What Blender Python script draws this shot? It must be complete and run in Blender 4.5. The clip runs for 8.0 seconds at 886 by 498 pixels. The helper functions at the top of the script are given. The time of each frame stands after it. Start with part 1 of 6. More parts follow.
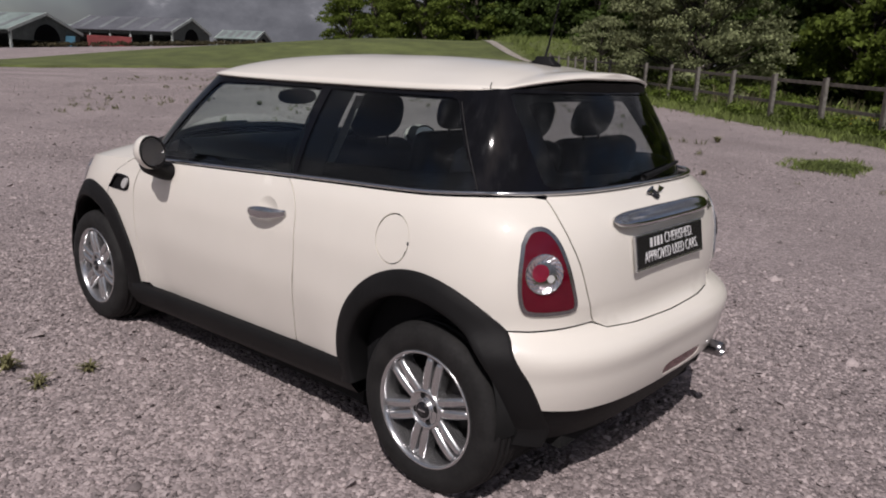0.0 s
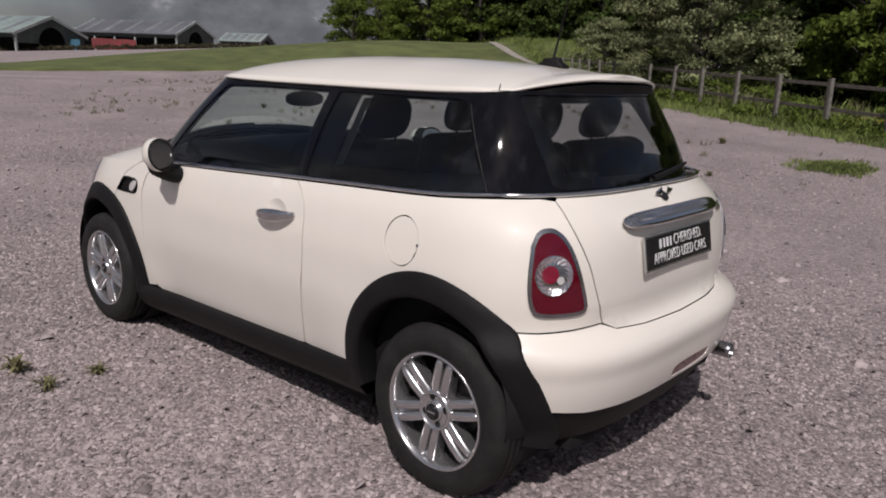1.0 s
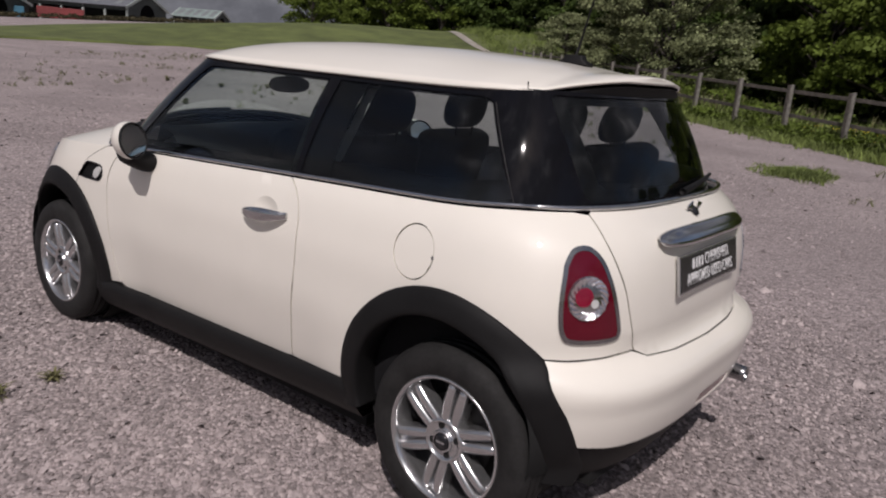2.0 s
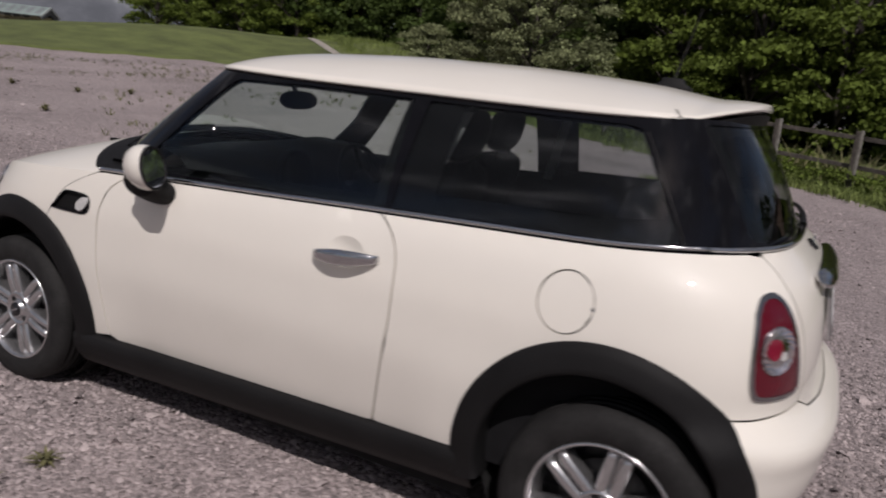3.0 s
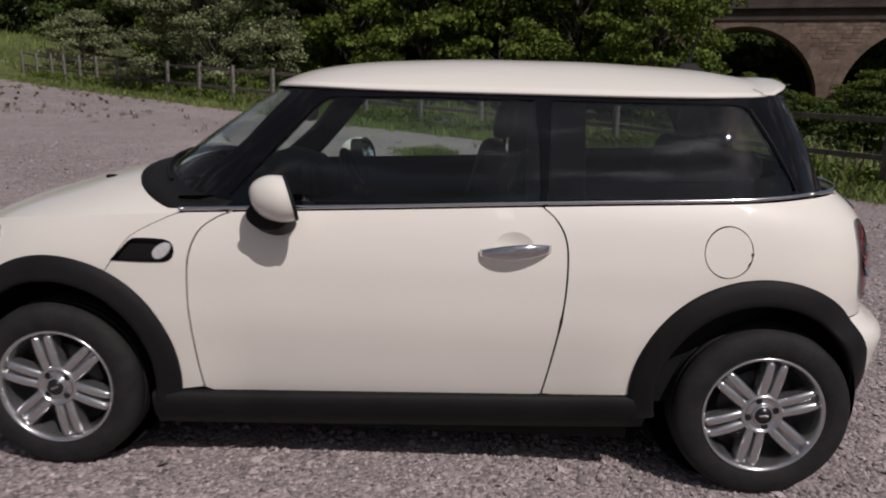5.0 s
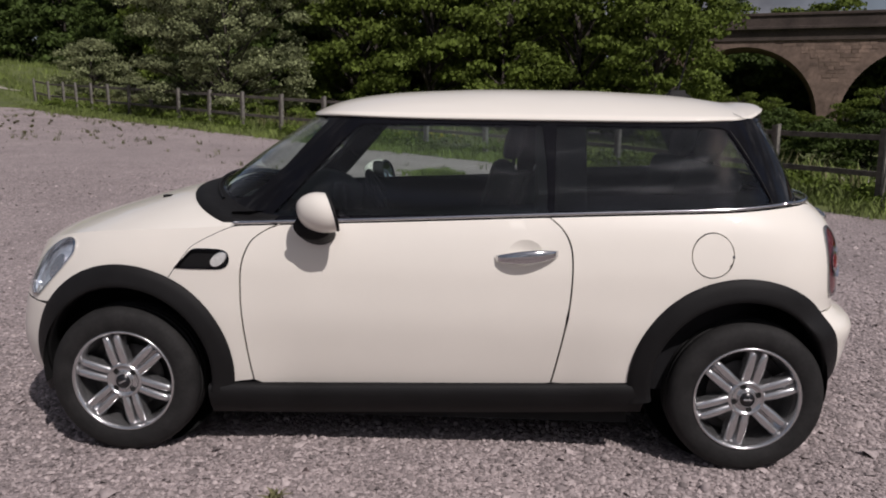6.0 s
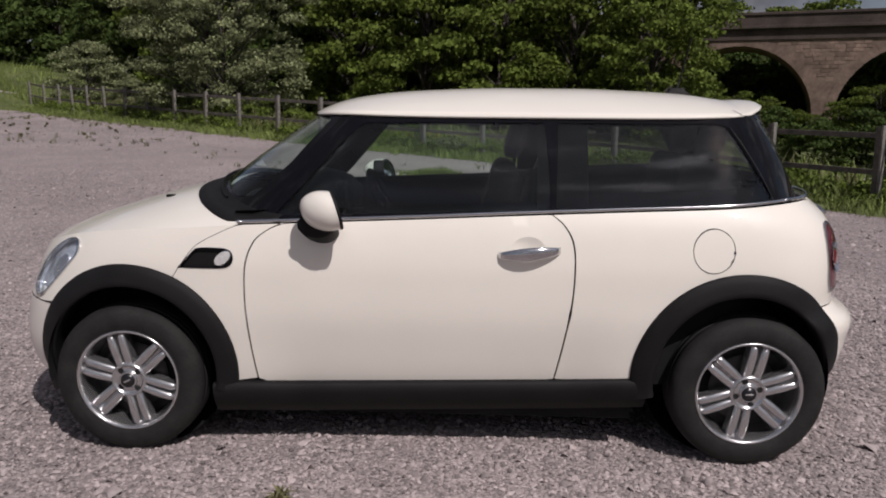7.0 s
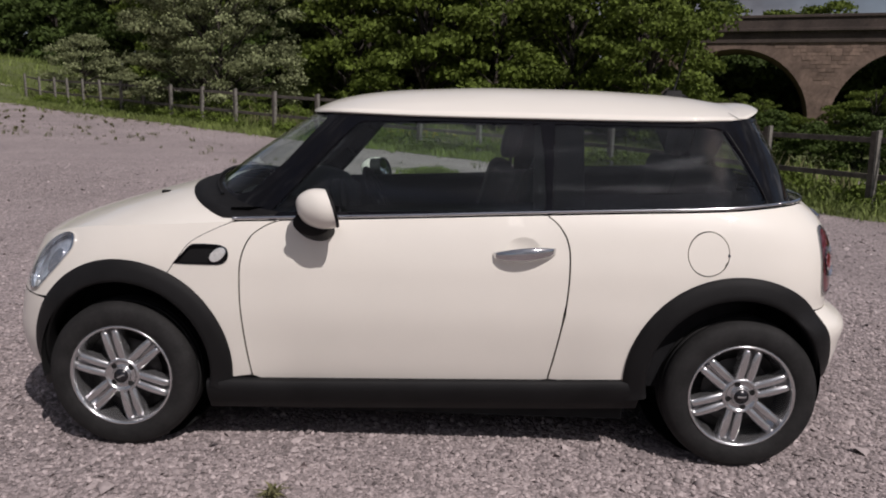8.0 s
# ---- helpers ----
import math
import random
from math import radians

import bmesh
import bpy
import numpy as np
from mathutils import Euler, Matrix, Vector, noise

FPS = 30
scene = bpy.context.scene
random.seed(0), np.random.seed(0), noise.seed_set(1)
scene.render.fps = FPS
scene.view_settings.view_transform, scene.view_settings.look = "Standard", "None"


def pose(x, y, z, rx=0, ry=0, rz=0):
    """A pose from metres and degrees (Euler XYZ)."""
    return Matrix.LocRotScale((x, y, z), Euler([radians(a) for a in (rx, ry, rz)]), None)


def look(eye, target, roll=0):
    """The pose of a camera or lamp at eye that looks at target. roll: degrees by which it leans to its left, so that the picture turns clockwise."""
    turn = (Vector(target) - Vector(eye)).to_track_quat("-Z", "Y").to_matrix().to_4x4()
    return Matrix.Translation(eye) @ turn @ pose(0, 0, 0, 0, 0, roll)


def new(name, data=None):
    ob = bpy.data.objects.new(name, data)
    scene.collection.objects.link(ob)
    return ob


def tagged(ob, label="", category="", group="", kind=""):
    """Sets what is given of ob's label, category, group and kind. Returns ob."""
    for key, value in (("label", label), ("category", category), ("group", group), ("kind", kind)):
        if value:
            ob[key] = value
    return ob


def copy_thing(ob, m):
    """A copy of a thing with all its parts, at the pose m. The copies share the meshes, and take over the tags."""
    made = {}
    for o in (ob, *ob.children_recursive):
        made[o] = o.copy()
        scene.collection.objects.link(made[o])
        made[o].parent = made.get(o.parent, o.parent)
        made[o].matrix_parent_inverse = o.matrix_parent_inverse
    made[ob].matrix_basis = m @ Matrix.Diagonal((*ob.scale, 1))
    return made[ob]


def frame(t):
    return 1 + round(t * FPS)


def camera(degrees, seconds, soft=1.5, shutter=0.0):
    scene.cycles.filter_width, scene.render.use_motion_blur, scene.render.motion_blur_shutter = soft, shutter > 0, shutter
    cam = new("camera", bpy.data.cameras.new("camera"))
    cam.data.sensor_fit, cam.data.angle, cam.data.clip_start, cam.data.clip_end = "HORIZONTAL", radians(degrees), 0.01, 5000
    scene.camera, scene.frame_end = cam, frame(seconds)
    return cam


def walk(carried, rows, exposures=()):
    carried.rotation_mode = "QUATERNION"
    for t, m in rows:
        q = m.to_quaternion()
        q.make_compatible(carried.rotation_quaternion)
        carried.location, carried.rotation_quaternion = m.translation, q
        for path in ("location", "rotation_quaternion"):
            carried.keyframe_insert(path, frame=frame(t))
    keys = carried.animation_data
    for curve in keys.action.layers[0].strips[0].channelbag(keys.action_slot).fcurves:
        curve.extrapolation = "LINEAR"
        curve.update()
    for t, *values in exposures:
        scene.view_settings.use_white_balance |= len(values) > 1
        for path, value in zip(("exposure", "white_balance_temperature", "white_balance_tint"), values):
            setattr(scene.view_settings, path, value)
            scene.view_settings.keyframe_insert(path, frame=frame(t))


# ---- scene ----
cam = camera(61.0, 8.0, soft=1.9, shutter=0.5)
PATH = [
    (0, (2.819, -2.536, 1.431), (1.537, -1.074, 0.965), 2.4),
    (0.5, (2.822, -2.541, 1.433), (1.527, -1.089, 0.971), 2.2),
    (1, (2.807, -2.549, 1.431), (1.516, -1.093, 0.969), 2.2),
    (1.2, (2.779, -2.554, 1.436), (1.501, -1.092, 0.956), 2.4),
    (2.5, (2.107, -2.449, 1.421), (1.031, -0.826, 0.964), 6.7),
    (3, (1.61, -2.659, 1.391), (0.742, -0.908, 0.965), 6.3),
    (3.5, (1.125, -2.774, 1.369), (0.369, -0.972, 0.94), 8.6),
    (4, (0.65, -2.826, 1.39), (0.241, -0.905, 1.013), 5.1),
    (4.5, (0.311, -2.981, 1.375), (0.238, -1.033, 0.931), 2.0),
    (6, (0.163, -3.605, 1.402), (0.08, -1.641, 1.031), 0.8),
    (6.5, (0.15, -3.617, 1.397), (0.074, -1.652, 1.03), 0.8),
    (7, (0.139, -3.624, 1.393), (0.065, -1.66, 1.024), 0.5),
    (7.5, (0.141, -3.627, 1.391), (0.075, -1.663, 1.015), 1.1),
    (8, (0.138, -3.627, 1.397), (0.077, -1.663, 1.024), 1.3),
]
EXPOSURE = [(0.0, -0.04, 6400, 18), (1.2, -0.04, 6400, 18), (2.5, -0.10, 6400, 18), (3.0, -0.14, 6400, 18), (3.5, -0.13, 6400, 18), (4.0, -0.14, 6400, 18), (4.5, -0.24, 6400, 18), (4.8, -0.24, 6400, 18), (6.0, 0.02, 6400, 18), (8.0, 0.02, 6400, 18)]
walk(cam, [(t, look(eye, target, roll)) for t, eye, target, roll in PATH], exposures=EXPOSURE)

# ---- world, sun ----
SUN_TRAVEL = Vector((-0.47, 0.70, -1.0)).normalized()
world = bpy.data.worlds.new("sky_world")
scene.world = world
world.use_nodes = True
wn = world.node_tree
wn.nodes.clear()
w_out = wn.nodes.new("ShaderNodeOutputWorld")
w_bg = wn.nodes.new("ShaderNodeBackground")
w_sky = wn.nodes.new("ShaderNodeTexSky")
w_sky.sky_type = 'NISHITA'
w_sky.sun_disc = False
w_sky.sun_elevation = math.asin(-SUN_TRAVEL.z)
w_sky.sun_rotation = math.atan2(-SUN_TRAVEL.x, -SUN_TRAVEL.y)
w_sky.dust_density = 2.0
# broken grey cloud cover over the blue sky
w_tc = wn.nodes.new("ShaderNodeTexCoord")
w_map = wn.nodes.new("ShaderNodeMapping")
w_map.inputs["Scale"].default_value = (1.5, 1.5, 2.3)
w_map.inputs["Location"].default_value = (3.1, 0.4, 1.7)
w_noise = wn.nodes.new("ShaderNodeTexNoise")
w_noise.inputs["Scale"].default_value = 4.2
w_noise.inputs["Detail"].default_value = 7.0
w_noise.inputs["Roughness"].default_value = 0.62
w_ramp = wn.nodes.new("ShaderNodeValToRGB")
w_ramp.color_ramp.elements[0].position, w_ramp.color_ramp.elements[0].color = 0.43, (1.8, 1.88, 2.05, 1)
w_ramp.color_ramp.elements[1].position, w_ramp.color_ramp.elements[1].color = 0.68, (7.8, 7.8, 7.9, 1)
w_mid = w_ramp.color_ramp.elements.new(0.55)
w_mid.color = (2.7, 2.8, 3.0, 1)
# clouds near the sun scatter more of its light forward
w_dot = wn.nodes.new("ShaderNodeVectorMath")
w_dot.operation = 'DOT_PRODUCT'
w_dot.inputs[1].default_value = -SUN_TRAVEL
w_pow = wn.nodes.new("ShaderNodeMath")
w_pow.operation, w_pow.use_clamp = 'POWER', True
w_pow.inputs[1].default_value = 7.0
w_gain = wn.nodes.new("ShaderNodeMath")
w_gain.operation = 'MULTIPLY_ADD'
w_gain.inputs[1].default_value, w_gain.inputs[2].default_value = 1.5, 1.0
w_lit = wn.nodes.new("ShaderNodeVectorMath")
w_lit.operation = 'SCALE'
w_cover = wn.nodes.new("ShaderNodeValToRGB")
w_cover.color_ramp.elements[0].position, w_cover.color_ramp.elements[0].color = 0.36, (0.15, 0.15, 0.15, 1)
w_cover.color_ramp.elements[1].position, w_cover.color_ramp.elements[1].color = 0.52, (1, 1, 1, 1)
w_noise2 = wn.nodes.new("ShaderNodeTexNoise")
w_noise2.inputs["Scale"].default_value = 1.7
w_noise2.inputs["Detail"].default_value = 5.0
w_mix = wn.nodes.new("ShaderNodeMixRGB")
wl = wn.links.new
wl(w_tc.outputs["Generated"], w_map.inputs["Vector"])
wl(w_map.outputs["Vector"], w_noise.inputs["Vector"])
wl(w_map.outputs["Vector"], w_noise2.inputs["Vector"])
wl(w_noise.outputs["Fac"], w_ramp.inputs["Fac"])
wl(w_noise2.outputs["Fac"], w_cover.inputs["Fac"])
wl(w_cover.outputs["Color"], w_mix.inputs["Fac"])
wl(w_sky.outputs["Color"], w_mix.inputs["Color1"])
wl(w_tc.outputs["Generated"], w_dot.inputs[0])
wl(w_dot.outputs["Value"], w_pow.inputs[0])
wl(w_pow.outputs[0], w_gain.inputs[0])
wl(w_ramp.outputs["Color"], w_lit.inputs[0])
wl(w_gain.outputs[0], w_lit.inputs["Scale"])
wl(w_lit.outputs["Vector"], w_mix.inputs["Color2"])
wl(w_mix.outputs["Color"], w_bg.inputs["Color"])
w_bg.inputs["Strength"].default_value = 0.066
wl(w_bg.outputs["Background"], w_out.inputs["Surface"])

sun_data = bpy.data.lights.new("sun", 'SUN')
sun_data.energy, sun_data.angle, sun_data.color = 3.15, radians(0.6), (1.0, 0.955, 0.89)
sun_lamp = new("sun", sun_data)
sun_lamp.rotation_mode = 'QUATERNION'
sun_lamp.rotation_quaternion = SUN_TRAVEL.to_track_quat("-Z", "Y")


# ---- materials ----
def material(name, base, rough=0.5, metal=0.0, scale=0.0, vary=0.0, bump=0.0, bump_scale=0.0, coat=0.0, spec=0.5, rand=0.0, fine=0.0):
    """A principled material: base colour with two scales of variation, and fine relief."""
    m = bpy.data.materials.new(name)
    m.use_nodes = True
    nt = m.node_tree
    b = nt.nodes["Principled BSDF"]
    b.inputs["Roughness"].default_value, b.inputs["Metallic"].default_value = rough, metal
    b.inputs["Coat Weight"].default_value, b.inputs["Coat Roughness"].default_value = coat, 0.03
    b.inputs["Specular IOR Level"].default_value = spec
    b.inputs["Base Color"].default_value = (*base, 1)
    tc = nt.nodes.new("ShaderNodeTexCoord")
    last = None
    if scale:
        lo = tuple(max(0.0, c * (1 - vary)) for c in base)
        hi = tuple(min(1.0, c * (1 + vary)) for c in base)
        n1 = nt.nodes.new("ShaderNodeTexNoise")
        n1.inputs["Scale"].default_value, n1.inputs["Detail"].default_value = scale, 6.0
        n1.inputs["Roughness"].default_value = 0.6
        nt.links.new(tc.outputs["Object"], n1.inputs["Vector"])
        r = nt.nodes.new("ShaderNodeValToRGB")
        r.color_ramp.elements[0].position, r.color_ramp.elements[0].color = 0.32, (*lo, 1)
        r.color_ramp.elements[1].position, r.color_ramp.elements[1].color = 0.68, (*hi, 1)
        nt.links.new(n1.outputs["Fac"], r.inputs["Fac"])
        last = r.outputs["Color"]
        if fine:
            n2 = nt.nodes.new("ShaderNodeTexNoise")
            n2.inputs["Scale"].default_value, n2.inputs["Detail"].default_value = fine, 3.0
            nt.links.new(tc.outputs["Object"], n2.inputs["Vector"])
            mx = nt.nodes.new("ShaderNodeMixRGB")
            mx.blend_type = 'OVERLAY'
            mx.inputs["Fac"].default_value = 0.6
            nt.links.new(last, mx.inputs["Color1"])
            nt.links.new(n2.outputs["Color"], mx.inputs["Color2"])
            bw = nt.nodes.new("ShaderNodeRGBToBW")
            nt.links.new(n2.outputs["Color"], bw.inputs["Color"])
            nt.links.new(bw.outputs["Val"], mx.inputs["Color2"])
            last = mx.outputs["Color"]
    if rand:
        oi = nt.nodes.new("ShaderNodeNewGeometry")
        hsv = nt.nodes.new("ShaderNodeHueSaturation")
        mr = nt.nodes.new("ShaderNodeMapRange")
        mr.inputs["To Min"].default_value, mr.inputs["To Max"].default_value = 1 - rand, 1 + rand
        nt.links.new(oi.outputs["Random Per Island"], mr.inputs["Value"])
        nt.links.new(mr.outputs["Result"], hsv.inputs["Value"])
        if last:
            nt.links.new(last, hsv.inputs["Color"])
        else:
            hsv.inputs["Color"].default_value = (*base, 1)
        last = hsv.outputs["Color"]
    if last:
        nt.links.new(last, b.inputs["Base Color"])
    if bump:
        n3 = nt.nodes.new("ShaderNodeTexNoise")
        n3.inputs["Scale"].default_value, n3.inputs["Detail"].default_value = bump_scale, 4.0
        nt.links.new(tc.outputs["Object"], n3.inputs["Vector"])
        bp = nt.nodes.new("ShaderNodeBump")
        bp.inputs["Strength"].default_value, bp.inputs["Distance"].default_value = min(1.0, bump), 0.01
        nt.links.new(n3.outputs["Fac"], bp.inputs["Height"])
        nt.links.new(bp.outputs["Normal"], b.inputs["Normal"])
    return m


def glass_material(name, tint, f0=0.050, rough=0.0):
    """Thin tinted pane: clear transmission with a Fresnel mirror on top."""
    m = bpy.data.materials.new(name)
    m.use_nodes = True
    nt = m.node_tree
    nt.nodes.clear()
    out = nt.nodes.new("ShaderNodeOutputMaterial")
    tr = nt.nodes.new("ShaderNodeBsdfTransparent")
    tr.inputs["Color"].default_value = (*tint, 1)
    gl = nt.nodes.new("ShaderNodeBsdfGlossy")
    gl.inputs["Roughness"].default_value = rough
    gl.inputs["Color"].default_value = (1, 1, 1, 1)
    lw = nt.nodes.new("ShaderNodeLayerWeight")
    lw.inputs["Blend"].default_value = 0.5
    pw = nt.nodes.new("ShaderNodeMath")
    pw.operation = 'POWER'
    pw.inputs[1].default_value = 5.0
    fr = nt.nodes.new("ShaderNodeMath")
    fr.operation = 'MULTIPLY_ADD'
    fr.inputs[1].default_value, fr.inputs[2].default_value = 1 - f0, f0
    nt.links.new(lw.outputs["Facing"], pw.inputs[0])
    nt.links.new(pw.outputs[0], fr.inputs[0])
    mx = nt.nodes.new("ShaderNodeMixShader")
    nt.links.new(fr.outputs[0], mx.inputs["Fac"])
    nt.links.new(tr.outputs["BSDF"], mx.inputs[1])
    nt.links.new(gl.outputs["BSDF"], mx.inputs[2])
    nt.links.new(mx.outputs["Shader"], out.inputs["Surface"])
    return m


PAINT = material("cream_paint", (0.80, 0.765, 0.69), 0.42, spec=0.22, scale=3.0, vary=0.015, coat=0.8, bump=0.02, bump_scale=900)
BLACK_PLASTIC = material("black_plastic", (0.0085, 0.0083, 0.0086), 0.6, spec=0.2, scale=6.0, vary=0.25, bump=0.15, bump_scale=700)
UNDER = material("underbody_black", (0.02, 0.02, 0.02), 0.9, spec=0.05, scale=4.0, vary=0.3)
GLOSS_BLACK = material("gloss_black", (0.005, 0.005, 0.0065), 0.05, spec=0.22, scale=2.0, vary=0.2)
CHROME = material("chrome", (0.62, 0.62, 0.63), 0.12, 1.0, scale=8.0, vary=0.05)
ALLOY = material("alloy_silver", (0.56, 0.56, 0.565), 0.22, 0.9, coat=0.4, scale=20.0, vary=0.06)
RUBBER = material("tyre_rubber", (0.0145, 0.014, 0.0138), 0.75, spec=0.3, scale=12.0, vary=0.35, fine=90.0, bump=0.2, bump_scale=300)
BRAKE = material("brake_iron", (0.035, 0.033, 0.032), 0.55, 0.5, scale=25.0, vary=0.3)
TRIM = material("interior_trim", (0.011, 0.011, 0.012), 0.75, spec=0.12, scale=20.0, vary=0.2)
CLOTH = material("seat_cloth", (0.009, 0.0095, 0.012), 0.9, spec=0.08, scale=12.0, vary=0.3)
LAMP_RED = material("lamp_red", (0.100, 0.0016, 0.010), 0.10, spec=0.35, scale=8.0, vary=0.12, bump=0.03, bump_scale=60, coat=0.4)
LAMP_PINK = material("inner_lamp_red", (0.20, 0.010, 0.030), 0.10, coat=0.5, scale=30.0, vary=0.15)
INK_AND_SHADE = material("print_and_shade_black", (0.005, 0.005, 0.0055), 0.9, spec=0.02, scale=4.0, vary=0.2)
LAMP_CLEAR = material("lamp_clear", (0.86, 0.82, 0.83), 0.12, 1.0, scale=70.0, vary=0.1, bump=0.25, bump_scale=90)
LAMP_RIM = material("lamp_surround", (0.36, 0.36, 0.37), 0.22, 1.0, scale=20.0, vary=0.1)
INDICATOR = material("indicator_glass", (0.66, 0.66, 0.64), 0.08, 0.25, scale=60.0, vary=0.15, bump=0.3, bump_scale=150, coat=0.6)
LENS_DARK = material("headlamp_glass", (0.52, 0.56, 0.62), 0.16, 0.2, coat=1.0, scale=14.0, vary=0.6)
WHITE_INK = material("white_lettering", (0.75, 0.75, 0.75), 0.5, scale=20.0, vary=0.04)
PLATE_BLACK = material("plate_black", (0.012, 0.012, 0.014), 0.25, scale=10.0, vary=0.2)
GLASS = glass_material("tinted_glass", (0.81, 0.90, 0.875))
GLASS_DARK = glass_material("privacy_glass", (0.680, 0.722, 0.722))
LAMP_GLASS = glass_material("clear_lamp_glass", (0.93, 0.95, 0.97))
MIRROR = material("mirror_glass", (0.85, 0.86, 0.88), 0.02, 1.0)


# ---- building helpers ----
def part(name, bm, mat, parent=None, label="", smooth=True):
    me = bpy.data.meshes.new(name)
    bm.normal_update()
    bm.to_mesh(me)
    bm.free()
    if smooth:
        for poly in me.polygons:
            poly.use_smooth = True
    for one in (mat if isinstance(mat, (list, tuple)) else [mat]):
        me.materials.append(one)
    ob = new(name, me)
    ob.parent = parent
    if label:
        tagged(ob, label)
    return ob


def share(name, source, parent, m):
    ob = new(name, source.data)
    ob.parent = parent
    ob.matrix_basis = m
    return ob


def thing(name, label, category, group="", kind="", m=None):
    ob = new(name)
    ob.empty_display_size = 0.1
    if m is not None:
        ob.matrix_basis = m
    return tagged(ob, label, category, group, kind)


def box(bm, x0, x1, y0, y1, z0, z1, bevel=0.0, m=None):
    r = bmesh.ops.create_cube(bm, size=1.0)
    vs = r["verts"]
    for v in vs:
        v.co = Vector((x0 + (v.co.x + 0.5) * (x1 - x0), y0 + (v.co.y + 0.5) * (y1 - y0), z0 + (v.co.z + 0.5) * (z1 - z0)))
    if bevel:
        es = list({e for v in vs for e in v.link_edges})
        r = bmesh.ops.bevel(bm, geom=es, offset=bevel, segments=3, affect='EDGES', profile=0.5)
        vs = list({v for f in r["faces"] for v in f.verts} | {v for v in vs if v.is_valid})
    if m is not None:
        for v in vs:
            v.co = m @ v.co
    return vs


def lathe(bm, profile, m, steps=48, a0=0.0, a1=2 * math.pi):
    """Turn a profile of (radius, height) about z, then place it by m."""
    closed = abs(a1 - a0 - 2 * math.pi) < 1e-6
    n = steps if closed else steps + 1
    rings = []
    for r, h in profile:
        ring = []
        for k in range(n):
            a = a0 + (a1 - a0) * k / steps
            ring.append(bm.verts.new(m @ Vector((r * math.cos(a), r * math.sin(a), h))))
        rings.append(ring)
    for a, b in zip(rings, rings[1:]):
        for k in range(steps):
            k2 = (k + 1) % n
            bm.faces.new((a[k], a[k2], b[k2], b[k]))
    return rings


def tube(bm, pts, radius, sides=10, cap=True):
    pts = [Vector(p) for p in pts]
    rings = []
    up = Vector((0, 0, 1))
    for i, p in enumerate(pts):
        d = (pts[min(i + 1, len(pts) - 1)] - pts[max(i - 1, 0)]).normalized()
        a = d.cross(up)
        if a.length < 1e-4:
            a = d.cross(Vector((1, 0, 0)))
        a.normalize()
        b = d.cross(a)
        r = radius(i / (len(pts) - 1)) if callable(radius) else radius
        rings.append([bm.verts.new(p + r * (math.cos(2 * math.pi * k / sides) * a + math.sin(2 * math.pi * k / sides) * b)) for k in range(sides)])
    for a, b in zip(rings, rings[1:]):
        for k in range(sides):
            bm.faces.new((a[k], a[(k + 1) % sides], b[(k + 1) % sides], b[k]))
    if cap:
        bm.faces.new(rings[0])
        bm.faces.new(rings[-1][::-1])


def grid_mesh(bm, rows, flip=False):
    vs = [[bm.verts.new(p) for p in row] for row in rows]
    for a, b in zip(vs, vs[1:]):
        for k in range(len(a) - 1):
            q = (a[k], a[k + 1], b[k + 1], b[k])
            bm.faces.new(q[::-1] if flip else q)
    return vs

# ---- the car's outer surfaces ----
def spline(tab, x):
    """Smooth curve through (x, y) rows, held at the ends."""
    if x <= tab[0][0]:
        return tab[0][1]
    if x >= tab[-1][0]:
        return tab[-1][1]
    k = 0
    while tab[k + 1][0] < x:
        k += 1
    (x0, y0), (x1, y1) = tab[k], tab[k + 1]
    s = (y1 - y0) / (x1 - x0)
    sl = (y0 - tab[k - 1][1]) / (x0 - tab[k - 1][0]) if k else s
    sr = (tab[k + 2][1] - y1) / (tab[k + 2][0] - x1) if k + 2 < len(tab) else s
    m0 = 0.5 * (s + sl) if s * sl > 0 else 0.0
    m1 = 0.5 * (s + sr) if s * sr > 0 else 0.0
    if not k:
        m0 = s
    if k + 2 >= len(tab):
        m1 = s
    t, h = (x - x0) / (x1 - x0), x1 - x0
    return (2 * t**3 - 3 * t * t + 1) * y0 + (t**3 - 2 * t * t + t) * h * m0 + (3 * t * t - 2 * t**3) * y1 + (t**3 - t * t) * h * m1


NOSE = [(0.18, -1.81), (0.30, -1.875), (0.42, -1.895), (0.55, -1.87), (0.66, -1.84), (0.78, -1.81), (0.86, -1.76), (0.95, -1.68)]
TAIL = [(0.20, 1.64), (0.36, 1.735), (0.44, 1.758), (0.505, 1.767), (0.525, 1.773), (0.545, 1.774), (0.572, 1.768), (0.598, 1.742), (0.63, 1.692), (0.72, 1.69), (0.86, 1.68), (0.945, 1.655), (1.005, 1.615), (1.045, 1.57), (1.08, 1.535)]
HALF = [(0.18, 0.725), (0.30, 0.764), (0.45, 0.790), (0.62, 0.806), (0.76, 0.806), (0.87, 0.793), (0.94, 0.777), (0.99, 0.757), (1.03, 0.730), (1.07, 0.70)]
FRONT_LEN, REAR_LEN, REAR_N = 0.76, 0.56, 3.2


def ring_point(q, xf, xr, w, af, ar, nf, nr):
    """A point on half of a plan outline; q 0 at the nose, 1 to 2 along the side, 3 at the tail."""
    if q < 1:
        a = max(0.0, q) * math.pi / 2
        return xf + af - af * max(0.0, math.cos(a)) ** (2 / nf), w * math.sin(a) ** (2 / nf)
    if q > 2:
        a = (3 - min(3.0, q)) * math.pi / 2
        return xr - ar + ar * max(0.0, math.cos(a)) ** (2 / nr), w * math.sin(a) ** (2 / nr)
    return xf + af + (xr - ar - xf - af) * (q - 1), w


